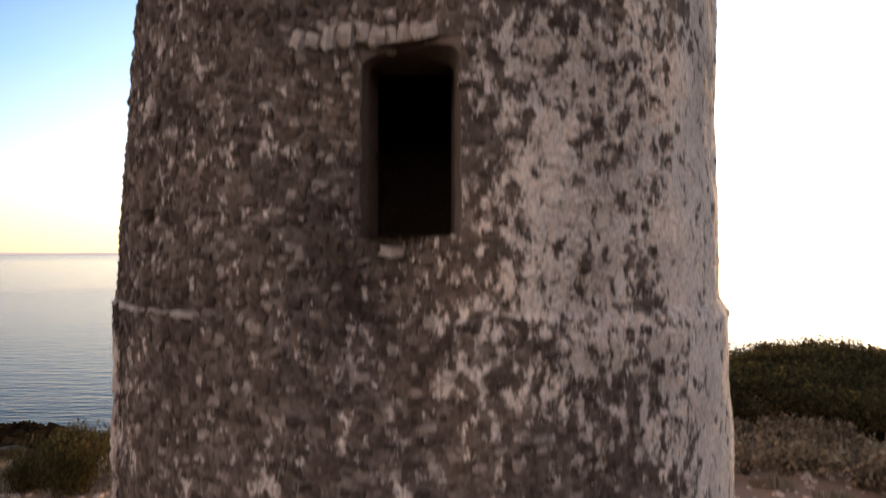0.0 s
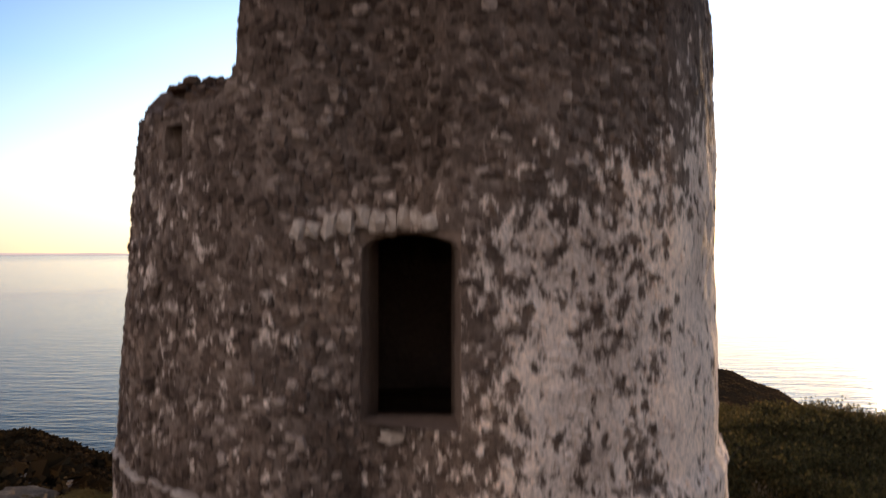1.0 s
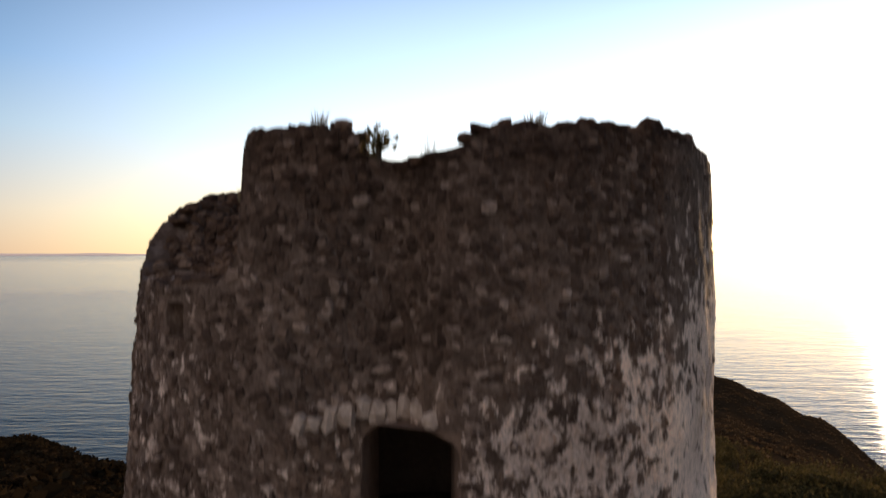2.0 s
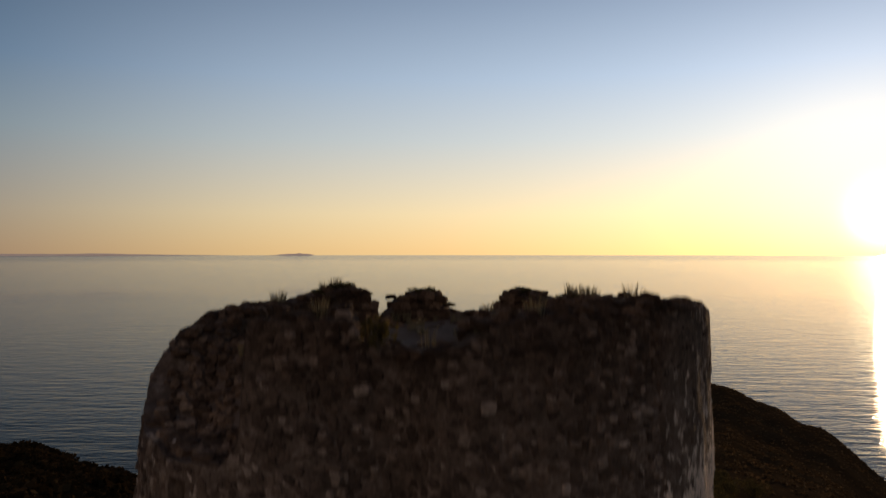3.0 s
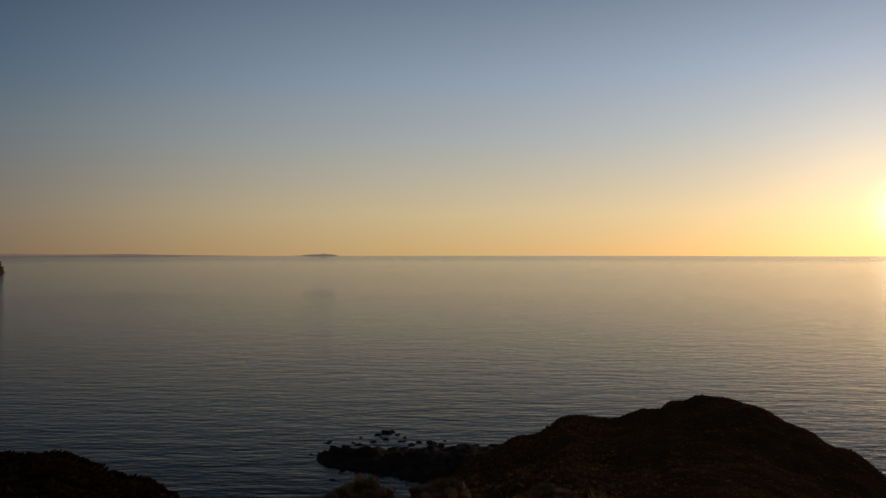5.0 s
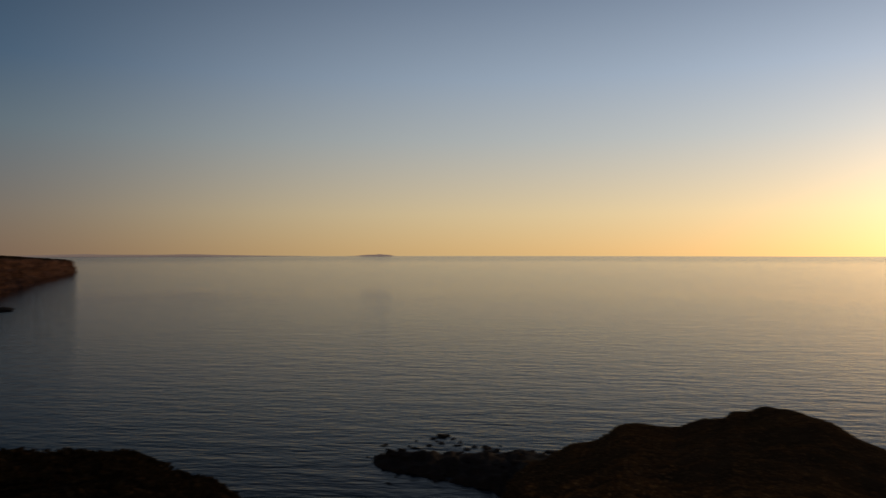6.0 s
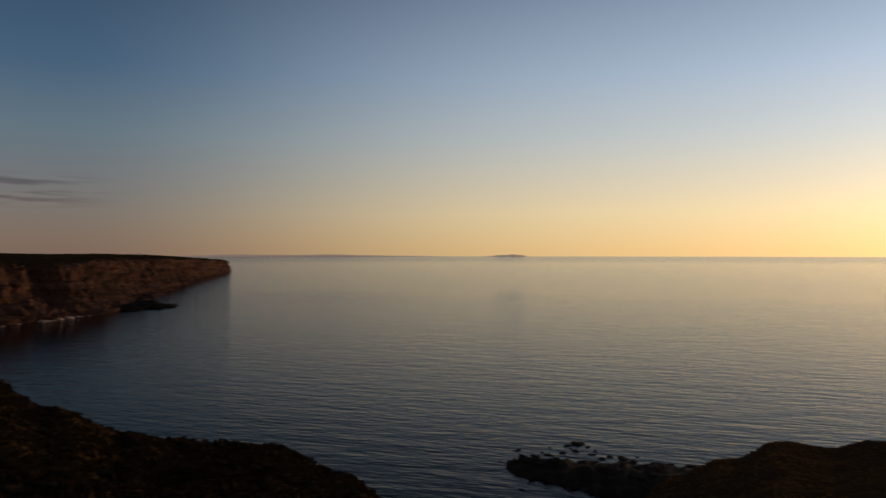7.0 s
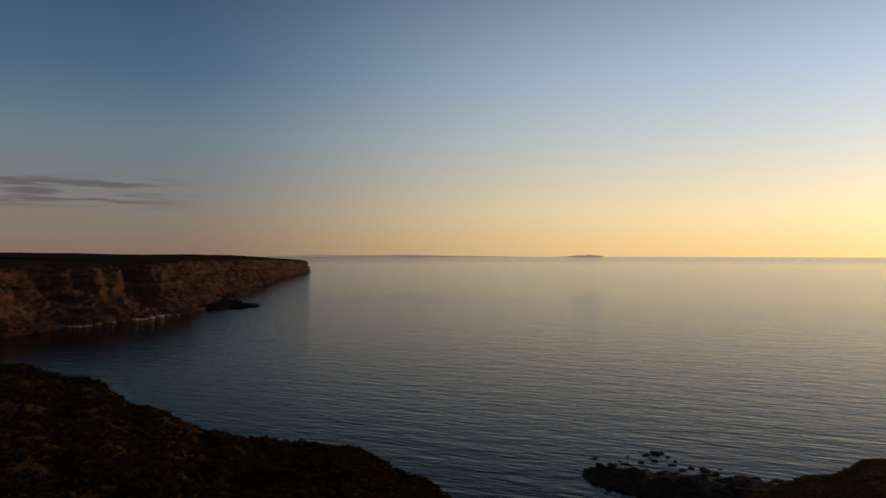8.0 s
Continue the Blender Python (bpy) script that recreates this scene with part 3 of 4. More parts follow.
def build_platform():
    verts, faces = [Vector((0, 0, FLOOR_Z + 0.1))], []
    seg, rings = 90, 12
    for j in range(1, rings + 1):
        for i in range(seg):
            a = 2 * math.pi * i / seg
            r = (INNER + 0.05) * j / rings
            p = polar(r, a, 0)
            edge = min(FLOOR_Z, rim_height(math.atan2(p.x, -p.y)) - 0.03)
            verts.append((p.x, p.y, FLOOR_Z + 0.1 + (edge - FLOOR_Z - 0.1) * (j / rings) ** 2.5 + 0.16 * fbm(p.x, p.y, 0.6)))
    for i in range(seg):
        faces.append((0, 1 + i, 1 + (i + 1) % seg))
    for j in range(rings - 1):
        for i in range(seg):
            q = (i + 1) % seg
            faces.append((1 + j * seg + i, 1 + (j + 1) * seg + i, 1 + (j + 1) * seg + q, 1 + j * seg + q))
    return mesh_from("platform", verts, faces, soil_mat, True)


# rounded rough stones, unit size
def stone_shape(seed):
    rnd = random.Random(seed)
    grid, index = [], {}
    faces = []
    for axis in range(3):
        for side in (-1, 1):
            ids = {}
            for u in (-1, 0, 1):
                for v in (-1, 0, 1):
                    c = [0, 0, 0]
                    c[axis], c[(axis + 1) % 3], c[(axis + 2) % 3] = side, u, v
                    key = tuple(c)
                    if key not in index:
                        index[key] = len(grid)
                        d = Vector(c).normalized()
                        soft = Vector(c) * 0.5 * 0.5 + d * 0.5 * 0.6
                        grid.append(Vector([v * (1 + rnd.uniform(-0.27, 0.27)) for v in soft]))
                    ids[u, v] = index[key]
            for u in (-1, 0):
                for v in (-1, 0):
                    f = [ids[u, v], ids[u + 1, v], ids[u + 1, v + 1], ids[u, v + 1]]
                    faces.append(f if side > 0 else f[::-1])
    return np.array([tuple(p) for p in grid]), faces


STONES = [stone_shape(s) for s in range(14)]


def stone_pose(a, z, w, h, d, proud, turn):
    r = tower_radius(z, a) + proud
    m = Matrix.Rotation(a, 4, "Z") @ Matrix.Translation((0, -r, z)) @ Matrix.Rotation(turn, 4, "Y")
    return m @ Matrix.Diagonal((w, d, h, 1))


def joined(items, name, mat):
    """One mesh of many stones: items of (shape number, matrix)."""
    verts, faces, n0 = [], [], 0
    for k, m in items:
        v, f = STONES[k]
        mm = np.array(m)
        verts.append(v @ mm[:3, :3].T + mm[:3, 3])
        faces.extend([[i + n0 for i in q] for q in f])
        n0 += len(v)
    return mesh_from(name, np.concatenate(verts), faces, mat)


tower = tagged(new("watchtower"), "ruined round rubble-stone watchtower with a broken rim", "tower")
part("core", build_core(), tower, "lime mortar core of the wall")
part("room", build_room(), tower, "dark vaulted room behind the opening")
part("platform", build_platform(), tower, "earth and dry grass on the tower top")


def build_stones():
    rnd = random.Random(5)
    near, rest = [], []
    z = 0.6
    while z < 9.3:
        h = rnd.uniform(0.055, 0.1)
        a = -1.9
        while a < 1.9:
            w = rnd.uniform(0.06, 0.15) * (1.6 if rnd.random() < 0.12 else 1)
            da = w / 4.1
            mid = a + da / 2
            a += da * 1.04
            zz = z + h / 2 + rnd.uniform(-0.035, 0.035)
            if zz > rim_height(mid) - 0.02:
                continue
            if A0 - da * 0.45 < mid < A1 + da * 0.45 and DOOR_Z0 - 0.04 < zz < DOOR_Z1 + 0.32:
                continue
            if rnd.random() < (0.62 if mid > 0.72 and zz < 8 else 0.16) or in_hole(zz, mid, 0.012):
                continue
            hh = h * rnd.uniform(0.85, 1.5)
            item = (rnd.randrange(len(STONES)), stone_pose(mid, zz, w * 1.08, hh * 1.05, 0.1, rnd.uniform(-0.06, -0.022) - (0.02 if mid > 0.72 else 0), rnd.uniform(-0.4, 0.4)))
            (near if -0.26 < mid < 0.22 and 3.7 < zz < 6.4 else rest).append(item)
        z += h * 0.98
    rnd.shuffle(near)
    return near[:300], rest + near[300:]


def build_rim_stones():
    rnd = random.Random(8)
    items = []
    a = -math.pi
    while a < math.pi:
        w = rnd.uniform(0.1, 0.26)
        mid = a + w / 8
        a += w / 4.1
        rim = rim_height(mid)
        steep = abs(rim_height(mid + 0.04) - rim_height(mid - 0.04)) > 0.14
        for back in (0.19, 0.36, 0.56, 0.75):
            if steep or rnd.random() < 0.2:
                continue
            r = tower_radius(rim, mid) - back - rnd.uniform(-0.06, 0.06)
            if r < INNER - 0.05:
                continue
            hh = rnd.uniform(0.08, 0.15)
            m = Matrix.Rotation(mid + rnd.uniform(-0.3, 0.3) / 4, 4, "Z") @ Matrix.Translation((0, -r, rim + rnd.uniform(-0.07, 0.03) - back * 0.06)) @ Matrix.Rotation(rnd.uniform(-0.3, 0.3), 4, "Y")
            items.append((rnd.randrange(14), m @ Matrix.Diagonal((w * rnd.uniform(0.9, 1.3), rnd.uniform(0.16, 0.3), hh, 1))))
        for _ in range(1):
            r, b = INNER * math.sqrt(rnd.random()), rnd.uniform(-3.1, 3.1)
            p = polar(r, b, 0)
            edge = min(FLOOR_Z, rim_height(b) - 0.12)
            z = FLOOR_Z + 0.1 + (edge - FLOOR_Z - 0.1) * (r / INNER) ** 2.5 + 0.16 * fbm(p.x, p.y, 0.6)
            if r > 1.2:
                items.append((rnd.randrange(14), pose(p.x, p.y, z, rnd.uniform(-20, 20), rnd.uniform(-20, 20), rnd.uniform(0, 360)) @ Matrix.Diagonal((rnd.uniform(0.06, 0.24), rnd.uniform(0.06, 0.2), rnd.uniform(0.04, 0.13), 1))))
        # inner face of the parapet
        z = min(FLOOR_Z, rim - 0.1)
        while z < rim - 0.05:
            m = Matrix.Rotation(mid, 4, "Z") @ Matrix.Translation((0, -INNER - 0.04, z)) @ Matrix.Rotation(rnd.uniform(-0.3, 0.3), 4, "Y")
            items.append((rnd.randrange(14), m @ Matrix.Diagonal((w, 0.16, rnd.uniform(0.12, 0.2), 1))))
            z += 0.16
        # outer face near the top, where it turns out of the front
        if abs(mid) > 1.9:
            for z in (rim - 0.12, rim - 0.3, rim - 0.48):
                items.append((rnd.randrange(14), stone_pose(mid, z, w, rnd.uniform(0.12, 0.2), 0.15, -0.04, 0.1)))
    # rubble fallen into the breach on one side
    for _ in range(620):
        b, r = radians(rnd.uniform(-125, -32)), rnd.uniform(2.2, 3.85)
        rim = rim_height(b)
        edge = min(FLOOR_Z, rim - 0.03)
        p = polar(r, b, 0)
        z = FLOOR_Z + 0.1 + (edge - FLOOR_Z - 0.1) * min(1, r / INNER) ** 2.5 + 0.16 * fbm(p.x, p.y, 0.6) if r < INNER else rim - 0.04
        s = rnd.uniform(0.08, 0.19)
        items.append((rnd.randrange(14), pose(p.x, p.y, z + 0.02, rnd.uniform(-30, 30), rnd.uniform(-30, 30), rnd.uniform(0, 360)) @ Matrix.Diagonal((s, s * rnd.uniform(0.6, 1), s * rnd.uniform(0.5, 0.9), 1))))
    return items


def build_voussoirs():
    """The pale stones of the flat arch over the opening."""
    rnd = random.Random(3)
    out = []
    u = -1.16
    while u < 0.16:
        w = rnd.uniform(0.09, 0.17)
        f = (u + w / 2 + 0.3) / 0.7
        z = DOOR_Z1 + 0.15 - (0.09 if f < 0 else 0.05) * f * f + rnd.uniform(-0.03, 0.03)
        out.append((len(out) % 14, stone_pose((u + w / 2) / 3.6, z, w * 1.1, rnd.uniform(0.15, 0.27), 0.24, -0.035, -0.2 * f + rnd.uniform(-0.2, 0.2))))
        u += w * 1.04
    return out


def build_frame():
    """The set-back surround of the opening, with a round head."""
    rl = tower_radius(5, DOOR_A)
    left, right, spring, crown = -DOOR_W / 2 + 0.004, DOOR_W / 2 - 0.004, DOOR_Z1 - 0.3, DOOR_Z1 + 0.0
    mid, half = (left + right) / 2, (right - left) / 2
    inner, outer = [], []
    for i in range(9):
        z = DOOR_Z0 + (spring - DOOR_Z0) * i / 8
        inner.append((left + 0.012 * math.sin(i * 1.9), z))
        outer.append((-DOOR_W / 2 - 0.05, z))
    for i in range(1, 24):
        t = math.pi * (1 - i / 24)
        u, z = mid + half * math.cos(t), spring + (crown - spring) * math.sin(t) ** 0.5
        inner.append((u, z))
        outer.append((max(-DOOR_W / 2 - 0.05, min(DOOR_W / 2 + 0.05, mid + (u - mid) * 1.35)), DOOR_Z1 + 0.04))
    for i in range(9):
        z = spring + (DOOR_Z0 - spring) * i / 8
        inner.append((right + 0.008 * math.sin(i * 2.3), z))
        outer.append((DOOR_W / 2 + 0.05, z))
    verts, faces = [], []
    for (u, z), (uo, zo) in zip(inner, outer):
        verts.append(on_tower(DOOR_A + uo / rl, zo, -0.012))
        verts.append(on_tower(DOOR_A + u / rl, z, -0.02))
        verts.append(polar(rl - 0.24, DOOR_A + (u + (0.04 if u > 0.4 else 0.0)) / rl, z))
        verts.append(polar(rl - 0.24, DOOR_A + (uo + 0.1 * (u > 0.4)) / rl, zo + 0.02))
    for i in range(len(inner) - 1):
        for k in range(4):
            q = (k + 1) % 4
            faces.append((i * 4 + k, (i + 1) * 4 + k, (i + 1) * 4 + q, i * 4 + q))
    return mesh_from("door_frame", verts, faces, dark_mat)


part("door_frame", build_frame(), tower, "worn set-back surround with a round head")
for k, m in build_voussoirs():
    ob = part("arch_stone", joined([(k, Matrix.Identity(4))], "arch_stone", pale_stone_mat), tower, "pale arch stone")
    ob.matrix_local = m
rnd_ledge = random.Random(12)
a = -1.12
while a < -0.55:
    w = rnd_ledge.uniform(0.14, 0.3)
    ob = part("ledge_stone", joined([(rnd_ledge.randrange(14), Matrix.Identity(4))], "ledge_stone", pale_stone_mat), tower, "pale flat stone of the ledge")
    ob.matrix_local = stone_pose(a, 3.24 - 0.06 * (a + 0.7), w, rnd_ledge.uniform(0.035, 0.08), 0.18, -0.02, rnd_ledge.uniform(-0.08, 0.08))
    a += w / 4.1
ob = part("sill_stone", joined([(2, Matrix.Identity(4))], "sill_stone", pale_stone_mat), tower, "pale worn sill stone")
ob.matrix_local = stone_pose(-0.07, 3.9, 0.27, 0.12, 0.3, -0.06, 0.1)


# ---- plants ----
def blades(count, height, spread, width, lean, seed, mat):
    rnd = random.Random(seed)
    verts, faces = [], []
    for _ in range(count):
        a, r = rnd.uniform(0, 6.28), spread * math.sqrt(rnd.random())
        x, y = r * math.cos(a), r * math.sin(a)
        h = height * rnd.uniform(0.5, 1.1)
        b = rnd.uniform(0, 6.28)
        ox, oy = lean * h * rnd.uniform(0.2, 1) * math.cos(a), lean * h * rnd.uniform(0.2, 1) * math.sin(a)
        wx, wy = width * math.cos(b) / 2, width * math.sin(b) / 2
        n0 = len(verts)
        verts += [(x - wx, y - wy, -0.03), (x + wx, y + wy, -0.03), (x + wx * 0.7 + ox * 0.4, y + wy * 0.7 + oy * 0.4, h * 0.6), (x - wx * 0.7 + ox * 0.4, y - wy * 0.7 + oy * 0.4, h * 0.6), (x + ox, y + oy, h)]
        faces += [(n0, n0 + 1, n0 + 2, n0 + 3), (n0 + 3, n0 + 2, n0 + 4)]
    return mesh_from("blades", verts, faces, mat)


def leaves(count, rx, rz, size, seed, mat, shell=0.5, clumps=7):
    """A shrub's foliage: leaf-shaped pieces gathered in uneven clumps."""
    rnd = random.Random(seed)
    heads = []
    for _ in range(clumps):
        a, r = rnd.uniform(0, 6.28), rx * math.sqrt(rnd.random()) * 0.75
        heads.append((r * math.cos(a), r * math.sin(a), rz * rnd.uniform(0.3, 0.75), rnd.uniform(0.35, 0.6)))
    verts, faces = [], []
    for _ in range(count):
        hx, hy, hz, hr = rnd.choice(heads)
        d = Vector((rnd.gauss(0, 1), rnd.gauss(0, 1), rnd.gauss(0.25, 1))).normalized() * (shell + (1 - shell) * rnd.random())
        p = Vector((hx + d.x * rx * hr, hy + d.y * rx * hr, max(0.02, hz + d.z * rz * hr)))
        t = Vector((rnd.gauss(0, 1), rnd.gauss(0, 1), rnd.gauss(0.5, 1))).normalized()
        u = t.cross(Vector((rnd.gauss(0, 1), rnd.gauss(0, 1), rnd.gauss(0, 1)))).normalized()
        s = size * rnd.uniform(0.6, 1.4)
        n0 = len(verts)
        verts += [p - t * s * 0.5, p + u * s * 0.28, p + t * s * 0.6, p - u * s * 0.28]
        faces.append((n0, n0 + 1, n0 + 2, n0 + 3))
    return mesh_from("foliage", verts, faces, mat)


def stems(rx, rz, seed, mat, count=7):
    rnd = random.Random(seed)
    verts, faces = [], []
    for _ in range(count):
        a, r = rnd.uniform(0, 6.28), rx * rnd.uniform(0.2, 0.7)
        tip = Vector((r * math.cos(a), r * math.sin(a), rz * rnd.uniform(0.5, 0.9)))
        n0 = len(verts)
        for f, w in ((0, 0.03), (0.55, 0.018), (1, 0.006)):
            c = Vector((tip.x * f * f, tip.y * f * f, tip.z * f - 0.05 * (f == 0)))
            for i in range(5):
                b = 6.283 * i / 5
                verts.append((c.x + w * math.cos(b), c.y + w * math.sin(b), c.z))
        for j in range(2):
            for i in range(5):
                q = (i + 1) % 5
                faces.append((n0 + j * 5 + i, n0 + j * 5 + q, n0 + (j + 1) * 5 + q, n0 + (j + 1) * 5 + i))
    return mesh_from("stems", verts, faces, mat)


def shrub(seed, rx, rz, mat, label, count=520, size=0.16, name="shrub"):
    top = tagged(new(name), label, "shrub", "scrub round the tower")
    part("wood", stems(rx, rz, seed, twig_mat), top)
    part("foliage", leaves(count, rx, rz, size, seed, mat), top)
    return top


def tuft(seed, height, mat, label, count=70, spread=0.16, group="grass tufts"):
    top = tagged(new("grass_tuft"), label, "grass", group)
    part("grass", blades(count, height, spread, 0.016, 0.45, seed, mat), top)
    return top


def scatter_shrubs():
    rnd = random.Random(21)
    kinds = [shrub(31 + i, 1.0, 1.0, leaf_mat, "dense dark green evergreen shrub on the headland", 2400, 0.07) for i in range(4)]
    spots = []
    for _ in range(110):
        az, r = rnd.uniform(15, 37), 17 + 30 * rnd.random() ** 1.6
        spots.append((az, r, rnd.uniform(0.8, 1.25)))
    for _ in range(26):
        spots.append((rnd.uniform(-28.2, -20), 15 + 20 * rnd.random(), rnd.uniform(0.6, 0.95)))
    for _ in range(50):
        spots.append((rnd.uniform(-42, -28), 18 + 30 * rnd.random(), rnd.uniform(0.25, 0.45)))
    for _ in range(64):
        spots.append((rnd.uniform(24, 37), rnd.uniform(20.5, 27), rnd.uniform(1.05, 1.4)))
    for _ in range(26):
        spots.append((rnd.uniform(-42, -28.5), rnd.uniform(14, 17), rnd.uniform(0.3, 0.45)))
    # the thick bush beside the foot of the tower
    thick = len(spots)
    spots += [(-26.6, 13.1, 0.75), (-27.8, 13.5, 0.85), (-29.2, 13.8, 0.55), (-28.2, 14.4, 0.75), (-26.8, 14.2, 0.9), (-30.4, 14.0, 0.42)]
    for i, (az, r, s) in enumerate(spots):
        x, y = EYE_X + r * math.sin(radians(az)), EYE_Y + r * math.cos(radians(az))
        if math.hypot(x, y) < (5.0 if i >= thick else 5.6):
            continue
        low = 1.0 if i >= thick else 0.62 if az < 0 else 0.86
        m = pose(x, y, land_height(x, y) - 0.05, 0, 0, rnd.uniform(0, 360)) @ Matrix.Diagonal((s, s, s * low, 1))
        if i < 4:
            kinds[i].matrix_basis = m
        else:
            src = kinds[i % 4]
            c = copy_thing(src, m)
            c.scale = (s, s, s * low)


def scatter_tufts():
    rnd = random.Random(77)
    dry = [tuft(51 + i, 0.32, dry_mat, "dry straw-coloured grass tuft", 130, 0.26) for i in range(3)]
    green = [tuft(61 + i, 0.3, grass_mat, "dry grass growing on the broken tower top", 60, 0.13, "grass on the tower") for i in range(3)]
    spots = []
    for _ in range(34):
        az, r = rnd.uniform(21, 35), rnd.uniform(12.5, 17.0)
        spots.append((az, r, rnd.uniform(0.45, 0.9)))
    for _ in range(9):
        az, r = rnd.uniform(-33, -30), rnd.uniform(13.6, 15)
        spots.append((az, r, rnd.uniform(0.8, 1.3)))
    for i, (az, r, s) in enumerate(spots):
        x, y = EYE_X + r * math.sin(radians(az)), EYE_Y + r * math.cos(radians(az))
        m = pose(x, y, land_height(x, y), 0, 0, rnd.uniform(0, 360))
        c = dry[i] if i < 3 else copy_thing(dry[i % 3], m)
        c.matrix_basis = m
        c.scale = (s, s, s)
    cushions = [shrub(71 + i, 0.5, 0.42, dry_leaf_mat, "low greyish dried-out cushion shrub", 420, 0.07, "cushion_shrub") for i in range(3)]
    for i in range(60):
        az, r = rnd.uniform(20, 36), rnd.uniform(13.5, 18)
        x, y = EYE_X + r * math.sin(radians(az)), EYE_Y + r * math.cos(radians(az))
        s = rnd.uniform(0.7, 1.5)
        m = pose(x, y, land_height(x, y) - 0.03, 0, 0, rnd.uniform(0, 360))
        c = cushions[i] if i < 3 else copy_thing(cushions[i % 3], m)
        c.matrix_basis = m
        c.scale = (s, s, s)
        c["group"] = "cushion shrubs"
    # on the tower: (angle in degrees, radius, height scale)
    top = [(10, 3.8, 0.45), (13, 3.75, 0.4), (-131, 3.8, 1.0), (-129, 3.6, 0.8), (-150, 3.8, 0.9), (-146, 3.7, 0.8), (161, 3.8, 1.0), (158, 3.7, 0.9),
           (133, 3.8, 1.1), (130, 3.75, 1.0), (127, 3.8, 0.9), (124, 3.7, 0.8), (92, 3.3, 1.2), (88, 3.25, 1.1), (95, 3.2, 1.0), (20, 3.7, 0.8), (-17, 3.6, 0.7)]
    for _ in range(60):
        top.append((rnd.uniform(-180, 180), 3.1 * math.sqrt(rnd.random()), rnd.uniform(0.35, 0.7)))
    for i, (d, r, s) in enumerate(top):
        a = radians(d)
        z = rim_height(a) - 0.02 if r > INNER else FLOOR_Z + 0.06
        p = polar(r, a, z)
        m = pose(p.x, p.y, p.z, 0, 0, rnd.uniform(0, 360))
        c = green[i] if i < 3 else copy_thing(green[i % 3], m)
        c.matrix_basis = m
        c.scale = (s, s, s)
    stalk = tagged(new("grass_tuft"), "thin tall dry stalks in the gap of the rim", "grass", "grass on the tower")
    part("grass", blades(16, 0.42, 0.1, 0.009, 0.2, 9, grass_mat), stalk)
    p = polar(3.55, radians(2.6), rim_height(radians(2.6)) - 0.03)
    stalk.matrix_basis = pose(p.x, p.y, p.z)
    p = polar(3.6, radians(-6.5), rim_height(radians(-6.5)) - 0.02)
    bush = shrub(91, 0.2, 0.3, leaf_mat, "small green bush growing in the gap of the rim", 160, 0.07)
    bush.matrix_basis = pose(p.x, p.y, p.z)
    bush["group"] = "plants on the tower"
    crown = shrub(95, 0.32, 0.13, leaf_mat, "low dark cushion plant on the broken rim", 1100, 0.035)
    crown["group"] = "plants on the tower"
    for i, (d, r, s) in enumerate([(-152, 3.75, 1.1), (-146, 3.7, 0.9), (-158, 3.7, 0.8), (-178, 3.75, 0.9), (175, 3.7, 0.7), (150, 3.75, 0.9), (134, 3.75, 0.9), (128, 3.7, 0.8), (115, 3.75, 0.7), (-172, 3.6, 0.6)]):
        a = radians(d)
        p = polar(r, a, rim_height(a) - 0.06)
        m = pose(p.x, p.y, p.z, 0, 0, 40 * i)
        c = crown if i == 0 else copy_thing(crown, m)
        c.matrix_basis = m
        c.scale = (s, s, s)


scatter_shrubs()
scatter_tufts()


def scatter_scrub():
    """The far scrub of the headland: dark evergreen on one slope, dry heath on the other hill, each one mesh of leafy clumps."""
    rnd = random.Random(13)
    kinds = {True: ([], []), False: ([], [])}
    for i in range(62000):
        fine = i >= 30000
        az, r = rnd.uniform(-62, -14) if rnd.random() < (0.45 if fine else 0.6) else rnd.uniform(-14, 38), 46 + 250 * rnd.random() ** 0.75
        x, y = EYE_X + r * math.sin(radians(az)), EYE_Y + r * math.cos(radians(az))
        z = land_height(x, y)
        if z < SEA + 5 or (not fine and fbm(x, y, 0.035) < -0.2 and rnd.random() < 0.6):
            continue
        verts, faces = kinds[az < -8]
        s = rnd.uniform(0.4, 1.0) * (0.9 - 0.54 * min(1.0, max(0.0, (az - 1) / 14))) * (rnd.uniform(1.7, 2.6) if az < -20 and rnd.random() < 0.08 else 1) * (0.75 if fine else 1)
        for _ in range(8 if fine else 14):
            d = Vector((rnd.gauss(0, 1), rnd.gauss(0, 1), abs(rnd.gauss(0, 0.8)))).normalized() * s * rnd.uniform(0.6, 1.1)
            t = Vector((rnd.gauss(0, 1), rnd.gauss(0, 1), rnd.gauss(0, 0.7))).normalized() * s * 0.45
            u = t.cross(Vector((rnd.gauss(0, 1), rnd.gauss(0, 1), rnd.gauss(0, 1)))).normalized() * s * 0.4
            c = Vector((x + d.x, y + d.y, z + d.z * 0.8))
            n0 = len(verts)
            verts += [c - t, c + u, c + t, c - u]
            faces.append((n0, n0 + 1, n0 + 2, n0 + 3))
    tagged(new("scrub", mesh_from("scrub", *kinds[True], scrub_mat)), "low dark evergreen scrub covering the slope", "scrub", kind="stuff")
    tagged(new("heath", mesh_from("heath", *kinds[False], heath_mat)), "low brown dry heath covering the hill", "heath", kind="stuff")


scatter_scrub()


